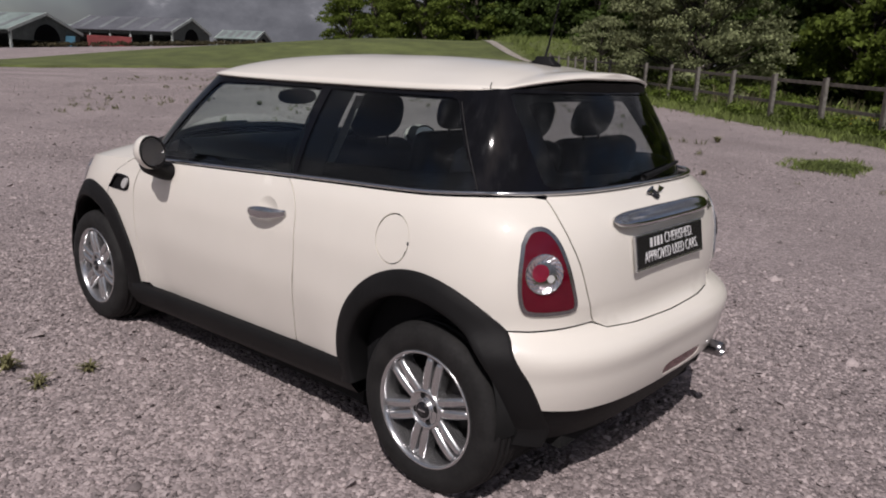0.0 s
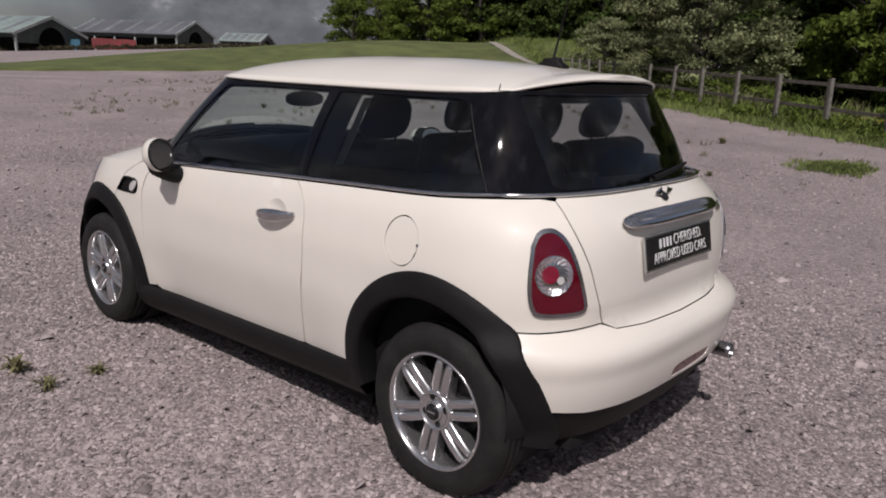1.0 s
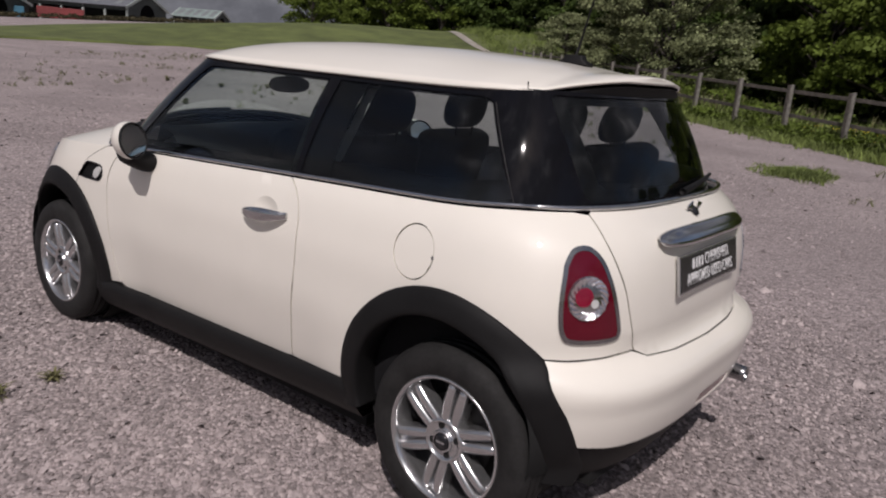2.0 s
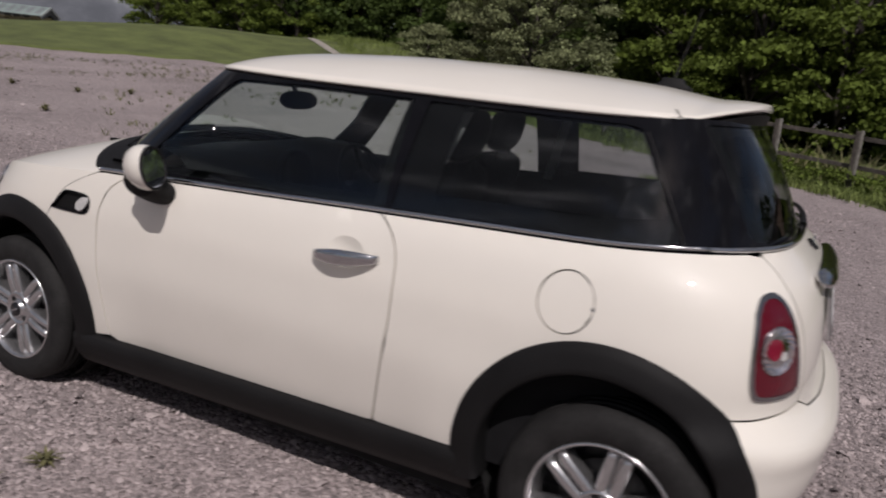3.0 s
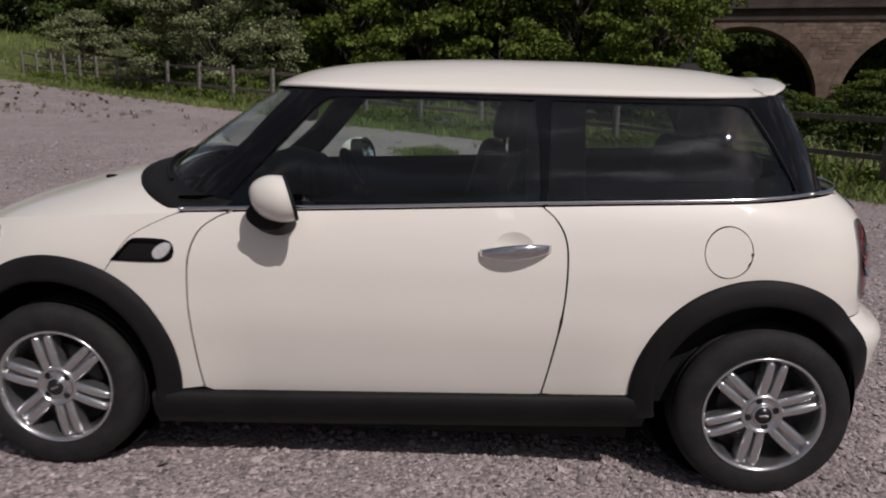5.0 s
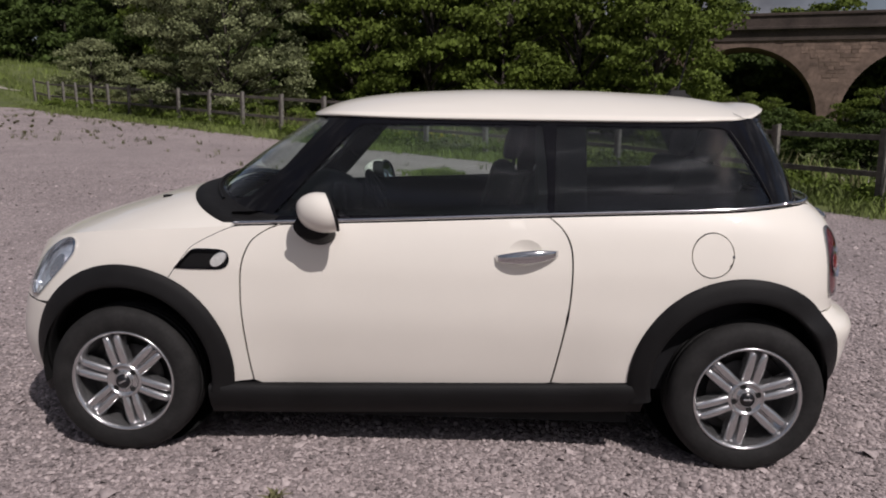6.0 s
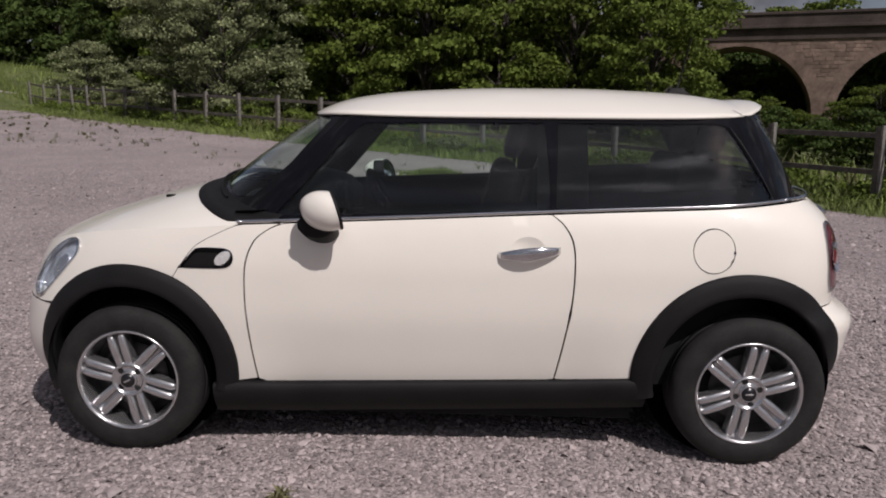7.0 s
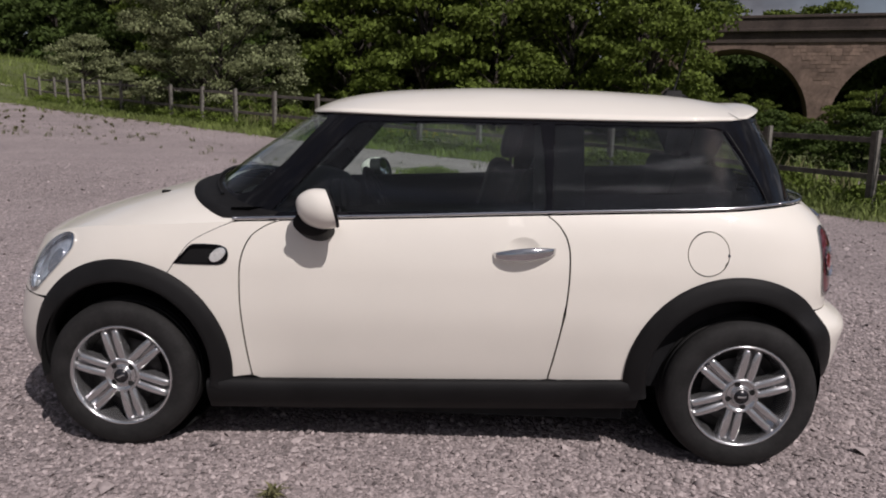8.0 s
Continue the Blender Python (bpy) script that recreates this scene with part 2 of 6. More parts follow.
Z_GRID = [0.10 + 0.002 * k for k in range(551)]
NOSE_Z, TAIL_Z, HALF_Z = ([spline(tab, z) for z in Z_GRID] for tab in (NOSE, TAIL, HALF))


def at_height(tab, z):
    f = min(549.999, max(0.0, (z - 0.10) / 0.002))
    k = int(f)
    return tab[k] + (tab[k + 1] - tab[k]) * (f - k)


def front_fullness(z):
    """Full wings low down, a rounder nose at the height of the bonnet."""
    t = min(1.0, max(0.0, (z - 0.58) / 0.24))
    return 2.7 - 0.45 * t * t * (3 - 2 * t)


def body_ring(q, z):
    return ring_point(q, at_height(NOSE_Z, z), at_height(TAIL_Z, z), at_height(HALF_Z, z), FRONT_LEN, REAR_LEN, front_fullness(z), REAR_N)


def interp(p, ps, qs):
    if p <= 0:
        return 0.0
    if p >= ps[-1]:
        return 3.0
    k = bisect(ps, p) - 1
    return qs[k] + (qs[k + 1] - qs[k]) * (p - ps[k]) / ((ps[k + 1] - ps[k]) or 1e-9)


def bisect(tab, v):
    lo, hi = 0, len(tab)
    while lo < hi:
        mid = (lo + hi) // 2
        if v < tab[mid]:
            hi = mid
        else:
            lo = mid + 1
    return lo


def arc_table(fn):
    qs = [3 * k / 900 for k in range(901)]
    ps, last = [0.0], fn(0.0)
    for q in qs[1:]:
        now = fn(q)
        ps.append(ps[-1] + math.dist(now, last))
        last = now
    return qs, ps


BODY_Q, BODY_P = arc_table(lambda q: body_ring(q, 0.72))
BODY_L = BODY_P[-1]


def door_tuck(x):
    """The doors draw in towards the sill; the wheel arches do not."""
    t = min(1.0, max(0.0, (0.82 - abs(x)) / 0.30))
    return t * t * (3 - 2 * t)


def body(p, z):
    """Left side for p up to BODY_L (nose to tail centre), then on round the right side."""
    right = p > BODY_L
    q = interp(2 * BODY_L - p if right else p, BODY_P, BODY_Q)
    x, y = body_ring(q, z)
    y *= 1 - 0.036 * door_tuck(x) * max(0.0, (0.68 - z) / 0.38) ** 1.5
    return (x, y if right else -y, z)


def p_at_x(x, z):
    lo, hi = 0.0, BODY_L
    for _ in range(24):
        mid = (lo + hi) / 2
        lo, hi = (mid, hi) if body(mid, z)[0] < x else (lo, mid)
    return (lo + hi) / 2


def p_at_y(y, z):
    """On the tail: y from -0.8 (left) to 0.8 (right)."""
    lo, hi = BODY_L - 1.3, BODY_L + 1.3
    for _ in range(24):
        mid = (lo + hi) / 2
        lo, hi = (mid, hi) if body(mid, z)[1] < y else (lo, mid)
    return (lo + hi) / 2


def belt(x):
    return spline([(-0.9, 0.938), (-0.7, 0.946), (-0.37, 0.960), (0.0, 0.976), (0.3, 0.990), (0.7, 1.007), (1.13, 1.025), (1.36, 1.042), (1.6, 1.052)], x)


BASE = dict(xf=-1.0, xr=1.553, w=0.742, af=0.5, ar=0.46, nf=2.4, nr=2.5)
TOP = dict(xf=-0.545, xr=1.385, w=0.555, af=0.30, ar=0.40, nf=2.6, nr=3.0)
GLASS_Q, GLASS_P = arc_table(lambda q: ring_point(q, **BASE))
GLASS_L = GLASS_P[-1]


def roof_edge(x):
    return spline([(-0.55, 1.370), (-0.42, 1.369), (-0.1, 1.362), (0.44, 1.360), (0.96, 1.362), (1.25, 1.370), (1.5, 1.376)], x)


def cabin(p, v):
    """The glazed band between the belt (v 0) and the roof edge (v 1)."""
    right = p > GLASS_L
    q = interp(2 * GLASS_L - p if right else p, GLASS_P, GLASS_Q)
    (xb, yb), (xt, yt) = ring_point(q, **BASE), ring_point(q, **TOP)
    rise = 0.115 * (1 - min(1.0, yb / BASE["w"]) ** 2.5) if q < 1 else 0.0
    zb, zt = belt(max(xb, -0.7)) + rise, roof_edge(xt)
    if q > 0.8:
        yb *= min(1.0, (at_height(HALF_Z, zb) - 0.014) / BASE["w"])
    k = 0.022 * 4 * v * (1 - v)
    x, y = xb + (xt - xb) * v, yb + (yt - yb) * v + k * (0.9 if 1 <= q <= 2 else yb / BASE["w"])
    x += k * (0.0 if 1 <= q <= 2 else (-1 if q < 1 else 1) * (1 - yb / BASE["w"]))
    return (x, y if right else -y, zb + (zt - zb) * v)


def cabin_pv(x, z):
    """Where a place (x, z) of the left side lies on the band."""
    v = 0.5
    p = 1.0
    for _ in range(6):
        lo, hi = 0.0, GLASS_L
        for _ in range(22):
            mid = (lo + hi) / 2
            lo, hi = (mid, hi) if cabin(mid, v)[0] < x else (lo, mid)
        p = (lo + hi) / 2
        z0, z1 = cabin(p, 0.0)[2], cabin(p, 1.0)[2]
        v = min(1.2, max(-0.2, (z - z0) / (z1 - z0)))
    return (p, v)


FRONT_ARCH, REAR_ARCH = (-1.214, 0.354, 0.428), (1.194, 0.361, 0.422)
HOOD_MID = [(-1.82, 0.77), (-1.78, 0.82), (-1.70, 0.856), (-1.6, 0.896), (-1.43, 0.950), (-1.16, 1.025), (-0.94, 1.068), (-0.80, 1.082)]
HOOD_EDGE = [(-1.82, 0.775), (-1.76, 0.79), (-1.68, 0.815), (-1.58, 0.848), (-1.4, 0.889), (-1.2, 0.912), (-0.9, 0.932), (-0.7, 0.946)]
ROOF_MID = [(-0.565, 1.375), (-0.52, 1.395), (-0.45, 1.422), (-0.28, 1.455), (0.04, 1.478), (0.30, 1.485), (0.57, 1.485), (0.83, 1.478), (1.09, 1.462), (1.20, 1.447), (1.27, 1.440), (1.33, 1.442), (1.38, 1.440), (1.44, 1.432)]

from mathutils.geometry import delaunay_2d_cdt


def inside_all(poly, pts):
    hit = np.zeros(len(pts), bool)
    x, y = pts[:, 0], pts[:, 1]
    (xj, yj) = poly[-1]
    for xi, yi in poly:
        if yi != yj:
            hit ^= ((yi > y) != (yj > y)) & (x < (xj - xi) * (y - yi) / (yj - yi) + xi)
        xj, yj = xi, yi
    return hit


def densify(poly, step, closed=True):
    out = []
    n = len(poly)
    for i in range(n if closed else n - 1):
        (x0, y0), (x1, y1) = poly[i], poly[(i + 1) % n]
        k = max(1, int(math.hypot(x1 - x0, y1 - y0) / step))
        out += [(x0 + (x1 - x0) * j / k, y0 + (y1 - y0) * j / k) for j in range(k)]
    if not closed:
        out.append(poly[-1])
    return out


def smooth_line(pts, n=8):
    """A Catmull-Rom line through the points."""
    pts = [tuple(p) for p in pts]
    ext = [pts[0]] + pts + [pts[-1]]
    out = []
    for i in range(1, len(ext) - 2):
        p0, p1, p2, p3 = ext[i - 1], ext[i], ext[i + 1], ext[i + 2]
        for k in range(n):
            t = k / n
            out.append(tuple(0.5 * (2 * b + (c - a) * t + (2 * a - 5 * b + 4 * c - d) * t * t + (3 * b - a - 3 * c + d) * t**3) for a, b, c, d in zip(p0, p1, p2, p3)))
    out.append(pts[-1])
    return out


def shrink(poly, d):
    area = sum(a[0] * b[1] - b[0] * a[1] for a, b in zip(poly, poly[1:] + poly[:1]))
    s = 1 if area > 0 else -1
    out = []
    for i, (x, y) in enumerate(poly):
        (xa, ya), (xb, yb) = poly[i - 1], poly[(i + 1) % len(poly)]
        l1, l2 = math.hypot(x - xa, y - ya) or 1, math.hypot(xb - x, yb - y) or 1
        nx, ny = -((y - ya) / l1 + (yb - y) / l2), (x - xa) / l1 + (xb - x) / l2
        l = math.hypot(nx, ny) or 1
        out.append((x + s * d * nx / l, y + s * d * ny / l))
    return out


def surf_normal(fn, a, b):
    e = 0.004
    pa, pb = Vector(fn(a + e, b)) - Vector(fn(a - e, b)), Vector(fn(a, b + e)) - Vector(fn(a, b - e))
    n = pa.cross(pb)
    return n.normalized() if n.length > 1e-12 else Vector((0, -1, 0))


def skin(bm, fn, outer, holes=(), step=0.035, off=0.0, lip=0.012, sign=1, stretch=1.0):
    """Fill a region of a surface's own two coordinates and lay it on the surface; the rim turns inwards by lip."""
    outer = densify(outer, step)
    holes = [densify(h, step) for h in holes]
    pts, edges = [], []
    for loop in [outer] + holes:
        k = len(pts)
        pts += loop
        edges += [(k + i, k + (i + 1) % len(loop)) for i in range(len(loop))]
    border = np.array(pts)
    x0, y0 = border[: len(outer)].min(0)
    x1, y1 = border[: len(outer)].max(0)
    gx, gy = np.meshgrid(np.arange(x0 + step * 0.5, x1, step), np.arange(y0 + step * 0.5 * stretch, y1, step * stretch), indexing="ij")
    cells = np.stack([gx.ravel(), gy.ravel()], 1)
    if len(cells):
        keep = ((cells[:, None] - border[None]) ** 2).sum(-1).min(1) > (0.4 * step * min(1, stretch)) ** 2
        keep &= inside_all(outer, cells)
        for h in holes:
            keep &= ~inside_all(h, cells)
        pts += [tuple(map(float, c)) for c in cells[keep]]
    vs, es, fs = delaunay_2d_cdt([Vector(p) for p in pts], edges, [], 0, 1e-6)[:3]
    made = []
    for v in vs:
        n = surf_normal(fn, v.x, v.y) * sign
        made.append((bm.verts.new(Vector(fn(v.x, v.y)) + n * off), n))
    rim = {}
    mids = np.array([[sum(vs[i].x for i in f) / 3, sum(vs[i].y for i in f) / 3] for f in fs])
    keep = inside_all(outer, mids)
    for h in holes:
        keep &= ~inside_all(h, mids)
    for f, ok in zip(fs, keep):
        if not ok:
            continue
        ids = f if sign > 0 else f[::-1]
        try:
            bm.faces.new([made[i][0] for i in ids])
        except ValueError:
            continue
        for a, b in zip(ids, ids[1:] + ids[:1]):
            if (b, a) in rim:
                del rim[(b, a)]
            else:
                rim[(a, b)] = True
    if lip:
        low, up = {}, {}
        for a, b in rim:
            for i in (a, b):
                if i not in low:
                    up[i] = bm.verts.new(made[i][0].co)
                    low[i] = bm.verts.new(made[i][0].co - made[i][1] * lip)
            bm.faces.new((up[b], up[a], low[a], low[b]))
    for v, _ in made:
        if not v.link_faces:
            bm.verts.remove(v)


def mirrored(name, ob, parent, label=""):
    bm = bmesh.new()
    bm.from_mesh(ob.data)
    for v in bm.verts:
        v.co.y = -v.co.y
    bmesh.ops.reverse_faces(bm, faces=bm.faces[:])
    return part(name, bm, list(ob.data.materials), parent, label)


def side(pts):
    """Places (x, z) on the left flank as the body's own coordinates."""
    return [(p_at_x(x, z), z) for x, z in pts]


def arch_hole(arch, inset=0.03):
    cx, cz, r = arch
    r -= inset
    return [(cx + r * math.cos(a), cz + r * math.sin(a)) for a in [math.pi * 2 * k / 48 for k in range(48)]]


car = thing("hatchback_car", "cream-white three-door hatchback with black wheel arches, parked on grey gravel", "car")

DOOR_FRONT = smooth_line([(-0.712, 0.312), (-0.725, 0.42), (-0.736, 0.54), (-0.742, 0.66), (-0.735, 0.79), (-0.70, 0.88), (-0.64, 0.928), (-0.585, 0.950)])
DOOR_REAR = smooth_line([(0.448, 0.995), (0.495, 0.955), (0.528, 0.895), (0.538, 0.81), (0.532, 0.66), (0.505, 0.48), (0.478, 0.330)])
WING_LINE = smooth_line([(-1.05, 0.70), (-0.99, 0.785), (-0.93, 0.86), (-0.83, 0.915), (-0.77, 0.940)])


def sill_top(x):
    return 0.298 + (x + 0.79) * 0.0312 - 0.012 * door_tuck(x)


# door skin, with the recess behind the handle left to its own part
handle_cup = [(0.358 + 0.066 * math.cos(a), 0.862 + 0.05 * math.sin(a)) for a in [2 * math.pi * k / 28 for k in range(28)]]
door_poly = DOOR_FRONT + [(x, belt(x)) for x in np.linspace(-0.56, 0.43, 14)] + DOOR_REAR + [(x, sill_top(x)) for x in np.linspace(0.45, -0.68, 12)]
bm = bmesh.new()
skin(bm, body, shrink(side(densify(door_poly, 0.04)), 0.0034), [side(handle_cup)])
door_l = part("door", bm, PAINT, car)

vent = smooth_line([(-1.0, 0.775), (-0.965, 0.812), (-0.932, 0.846), (-0.905, 0.853), (-0.85, 0.853), (-0.812, 0.850), (-0.789, 0.838), (-0.781, 0.813), (-0.789, 0.789), (-0.812, 0.776), (-0.85, 0.773), (-0.94, 0.773)], 4)
bm = bmesh.new()
wing_poly = WING_LINE + [(x, belt(x)) for x in np.linspace(-0.74, -0.60, 5)] + DOOR_FRONT[::-1] + [(-0.79, 0.302)] + [(-1.214 + 0.404 * math.cos(a), 0.354 + 0.40 * math.sin(a)) for a in np.linspace(0.0, 1.1, 14)]
skin(bm, body, shrink(side(densify(wing_poly, 0.04)), 0.0034), [side(vent)])
wing_l = part("front_wing", bm, PAINT, car)

flap = [(1.06 + 0.080 * math.cos(a), 0.867 + 0.086 * math.sin(a)) for a in [2 * math.pi * k / 40 for k in range(40)]]
# rear lamp and tail seams, in the body's own coordinates
T = BODY_L
LAMP = smooth_line([(T - 0.738, 0.915), (T - 0.716, 0.950), (T - 0.685, 0.964), (T - 0.648, 0.960), (T - 0.612, 0.925), (T - 0.578, 0.850), (T - 0.546, 0.755), (T - 0.541, 0.715), (T - 0.558, 0.698), (T - 0.62, 0.693), (T - 0.70, 0.696), (T - 0.730, 0.712), (T - 0.744, 0.755), (T - 0.748, 0.835), (T - 0.738, 0.915)], 4)[:-1]
TAIL_SEAM = smooth_line([(T - 0.612, 1.040), (T - 0.595, 0.985), (T - 0.570, 0.925), (T - 0.528, 0.835), (T - 0.482, 0.715), (T - 0.450, 0.648)])
quarter = side(DOOR_REAR) + side([(x, sill_top(x)) for x in (0.52, 0.60, 0.68, 0.77)])
quarter += side([(1.194 + 0.398 * math.cos(a), 0.361 + 0.398 * math.sin(a)) for a in np.linspace(math.pi, 0.72, 26)])
quarter += [(T - 0.80, 0.641), (T - 0.70, 0.639), (T - 0.58, 0.642), (T - 0.46, 0.648)] + TAIL_SEAM[::-1]
quarter += [(p_at_x(x, belt(x)), belt(x)) for x in np.linspace(1.46, 0.47, 22)]
bm = bmesh.new()
skin(bm, body, shrink(densify(quarter, 0.04), 0.0034), [side(flap), LAMP])
bmesh.ops.dissolve_degenerate(bm, dist=0.0008, edges=bm.edges[:])
quarter_l = part("rear_quarter_panel", bm, PAINT, car)
bm = bmesh.new()
skin(bm, body, shrink(side(flap), 0.0042), off=-0.001)
flap_part = part("fuel_flap", bm, PAINT, car)
bm = bmesh.new()
# raised grey patch gives the finger dent its shade by colour
notch = [(1.132, 0.861), (1.140, 0.857), (1.141, 0.866), (1.134, 0.870)]
skin(bm, body, side(notch), off=0.002, lip=0.003, step=0.01)
part("finger_notch_shade", bm, LAMP_RIM, flap_part)

# tailgate lower skin, right round the tail
def other(pts):
    return [(2 * T - p, z) for p, z in pts]


bm = bmesh.new()
gate = TAIL_SEAM + [(T - 0.40, 0.624), (T - 0.25, 0.616), (T, 0.612), (T + 0.25, 0.616), (T + 0.40, 0.624)] + other(TAIL_SEAM)[::-1]
gate += [(T + d, belt(1.55)) for d in np.linspace(0.6, -0.6, 25)]
skin(bm, body, shrink(densify(gate, 0.04), 0.0022))
tailgate = part("tailgate", bm, PAINT, car)

# rear bumper: from arch to arch
bm = bmesh.new()
low_edge = [(p_at_x(1.577, 0.392), 0.392), (T - 0.64, 0.380), (T - 0.57, 0.372), (T - 0.36, 0.368), (T - 0.10, 0.366)]
reflector = smooth_line([(T - 0.08, 0.382), (T - 0.085, 0.412), (T - 0.05, 0.428), (T + 0.08, 0.432), (T + 0.21, 0.428), (T + 0.23, 0.410), (T + 0.20, 0.388), (T + 0.05, 0.380), (T - 0.08, 0.382)], 4)[:-1]
bump_poly = [(T - 0.80, 0.6395), (T - 0.70, 0.6375), (T - 0.58, 0.6405), (T - 0.46, 0.6465), (T - 0.40, 0.6235), (T - 0.25, 0.6155), (T, 0.6115)]
bump_poly += other(bump_poly)[::-1][1:] + other(low_edge) + low_edge[::-1] + side([(1.194 + 0.398 * math.cos(a), 0.361 + 0.398 * math.sin(a)) for a in np.linspace(0.08, 0.72, 10)])
skin(bm, body, densify(bump_poly, 0.04), [reflector], lip=0.03, step=0.02)
bmesh.ops.dissolve_degenerate(bm, dist=0.0008, edges=bm.edges[:])
bumper = part("rear_bumper", bm, PAINT, car)
bm = bmesh.new()
skin(bm, body, reflector, off=-0.002, lip=0.0)
part("fog_lamp", bm, LAMP_RED, bumper, "dark red rear fog lamp strip")
bm = bmesh.new()
skirt = [(p, z + 0.004) for p, z in low_edge] + other([(p, z + 0.004) for p, z in low_edge])[::-1] + [(T + d, 0.235) for d in np.linspace(0.70, -0.70, 20)]
skin(bm, body, skirt, off=-0.008)
part("rear_skirt", bm, BLACK_PLASTIC, bumper, "black plastic lower skirt")

# front bumper and bonnet flanks
HEADLAMP = smooth_line([(p_at_x(x - 0.006, z), z) for x, z in [(-1.655, 0.612), (-1.692, 0.655), (-1.655, 0.725), (-1.59, 0.80), (-1.50, 0.852), (-1.44, 0.856), (-1.432, 0.81), (-1.48, 0.75), (-1.545, 0.685), (-1.61, 0.625), (-1.655, 0.612)]], 4)[:-1]
hood_side = [(0.0, 0.775)] + [(p_at_x(x, spline(HOOD_EDGE, x)), spline(HOOD_EDGE, x)) for x in np.linspace(-1.79, -0.785, 34)]
hood_side += side(WING_LINE[::-1]) + side([(-1.214 + 0.404 * math.cos(a), 0.354 + 0.40 * math.sin(a)) for a in np.linspace(1.15, 2.45, 18)]) + [(p_at_x(-1.62, 0.60), 0.60), (0.40, 0.60), (0.0, 0.60)]
bm = bmesh.new()
skin(bm, body, hood_side, [HEADLAMP], lip=0.0)
bonnet_flank = bm
low_front = [(0.0, 0.595), (0.40, 0.595), (p_at_x(-1.62, 0.595), 0.595)] + side([(-1.214 + 0.404 * math.cos(a), 0.354 + 0.40 * math.sin(a)) for a in np.linspace(2.5, 3.3, 10)]) + [(0.62, 0.27), (0.40, 0.25), (0.0, 0.25)]
bm2 = bmesh.new()
skin(bm2, body, low_front, lip=0.0)
front_l = part("front_bumper", bm2, PAINT, car)
front_r = mirrored("front_bumper", front_l, car)

# bonnet top, loft from edge to edge
xs = [-1.813 + 0.89 * (k / 46) ** 1.5 for k in range(47)]
rows = []
for x in xs:
    ze = spline(HOOD_EDGE, x)
    y0 = abs(body(p_at_x(x, ze), ze)[1]) if x > -1.805 else 0.12
    zm = max(ze, spline(HOOD_MID, x))
    row = []
    for k in range(33):
        s = -1 + 2 * k / 32
        row.append((x, y0 * s, ze + (zm - ze) * (1 - abs(s) ** 2.3)))
    rows.append(row)
grid_mesh(bonnet_flank, rows, flip=True)
for s in (-1, 1):
    rows = []
    for x in np.linspace(-0.923, -0.765, 12):
        ze = spline(HOOD_EDGE, x)
        y0 = abs(body(p_at_x(x, ze), ze)[1])
        zm = max(ze, spline(HOOD_MID, x))
        yb = BASE["w"] * max(0.0, 1 - ((BASE["xf"] + BASE["af"] - x) / BASE["af"]) ** BASE["nf"]) ** (1 / BASE["nf"]) + 0.045
        row = []
        for k in range(9):
            y = y0 + (yb - y0) * k / 8
            row.append((x, s * y, ze + (zm - ze) * (1 - (y / y0) ** 2.3)))
        rows.append(row)
    grid_mesh(bonnet_flank, rows, flip=s > 0)
bonnet_l = part("bonnet", bonnet_flank, PAINT, car)
bm = bmesh.new()
skin(bm, body, hood_side, [HEADLAMP], lip=0.0)
tmp = part("bonnet_flank", bm, PAINT, bonnet_l)
mirrored("bonnet_flank", tmp, bonnet_l)
bpy.data.objects.remove(tmp)

# right side copies of the skins
mirrored("door", door_l, car)
mirrored("front_wing", wing_l, car)
mirrored("rear_quarter_panel", quarter_l, car)

# black shell added behind the gaps so they look shaded, wheel openings cut
bm = bmesh.new()
full = [(0.05, 0.22), (0.05, 0.75)] + [(p_at_x(x, spline(HOOD_EDGE, x) - 0.03), spline(HOOD_EDGE, x) - 0.03) for x in np.linspace(-1.70, -0.9, 12)] + [(p_at_x(x, belt(x) - 0.012), belt(x) - 0.012) for x in np.linspace(-0.8, 1.46, 30)] + [(T, 1.0), (T, 0.22)]
skin(bm, body, full, [side(arch_hole(FRONT_ARCH, 0.035)), side(arch_hole(REAR_ARCH, 0.035))], off=-0.016, lip=0.0, step=0.05)
shell_l = part("inner_shell", bm, UNDER, car)
mirrored("inner_shell", shell_l, car)

# sills
for s in (-1, 1):
    bm = bmesh.new()
    rows = []
    for x in np.linspace(-0.89, 0.84, 26):
        zt = sill_top(x) + 0.004
        rows.append([(x, s * (y - 0.022 * door_tuck(x)), z) for y, z in ((0.735, zt), (0.776, zt - 0.003), (0.790, zt - 0.012), (0.788, zt - 0.05), (0.768, zt - 0.095), (0.735, zt - 0.138), (0.60, zt - 0.14))])
    grid_mesh(bm, rows, flip=s > 0)
    part("sill", bm, BLACK_PLASTIC, car, "black plastic side sill")


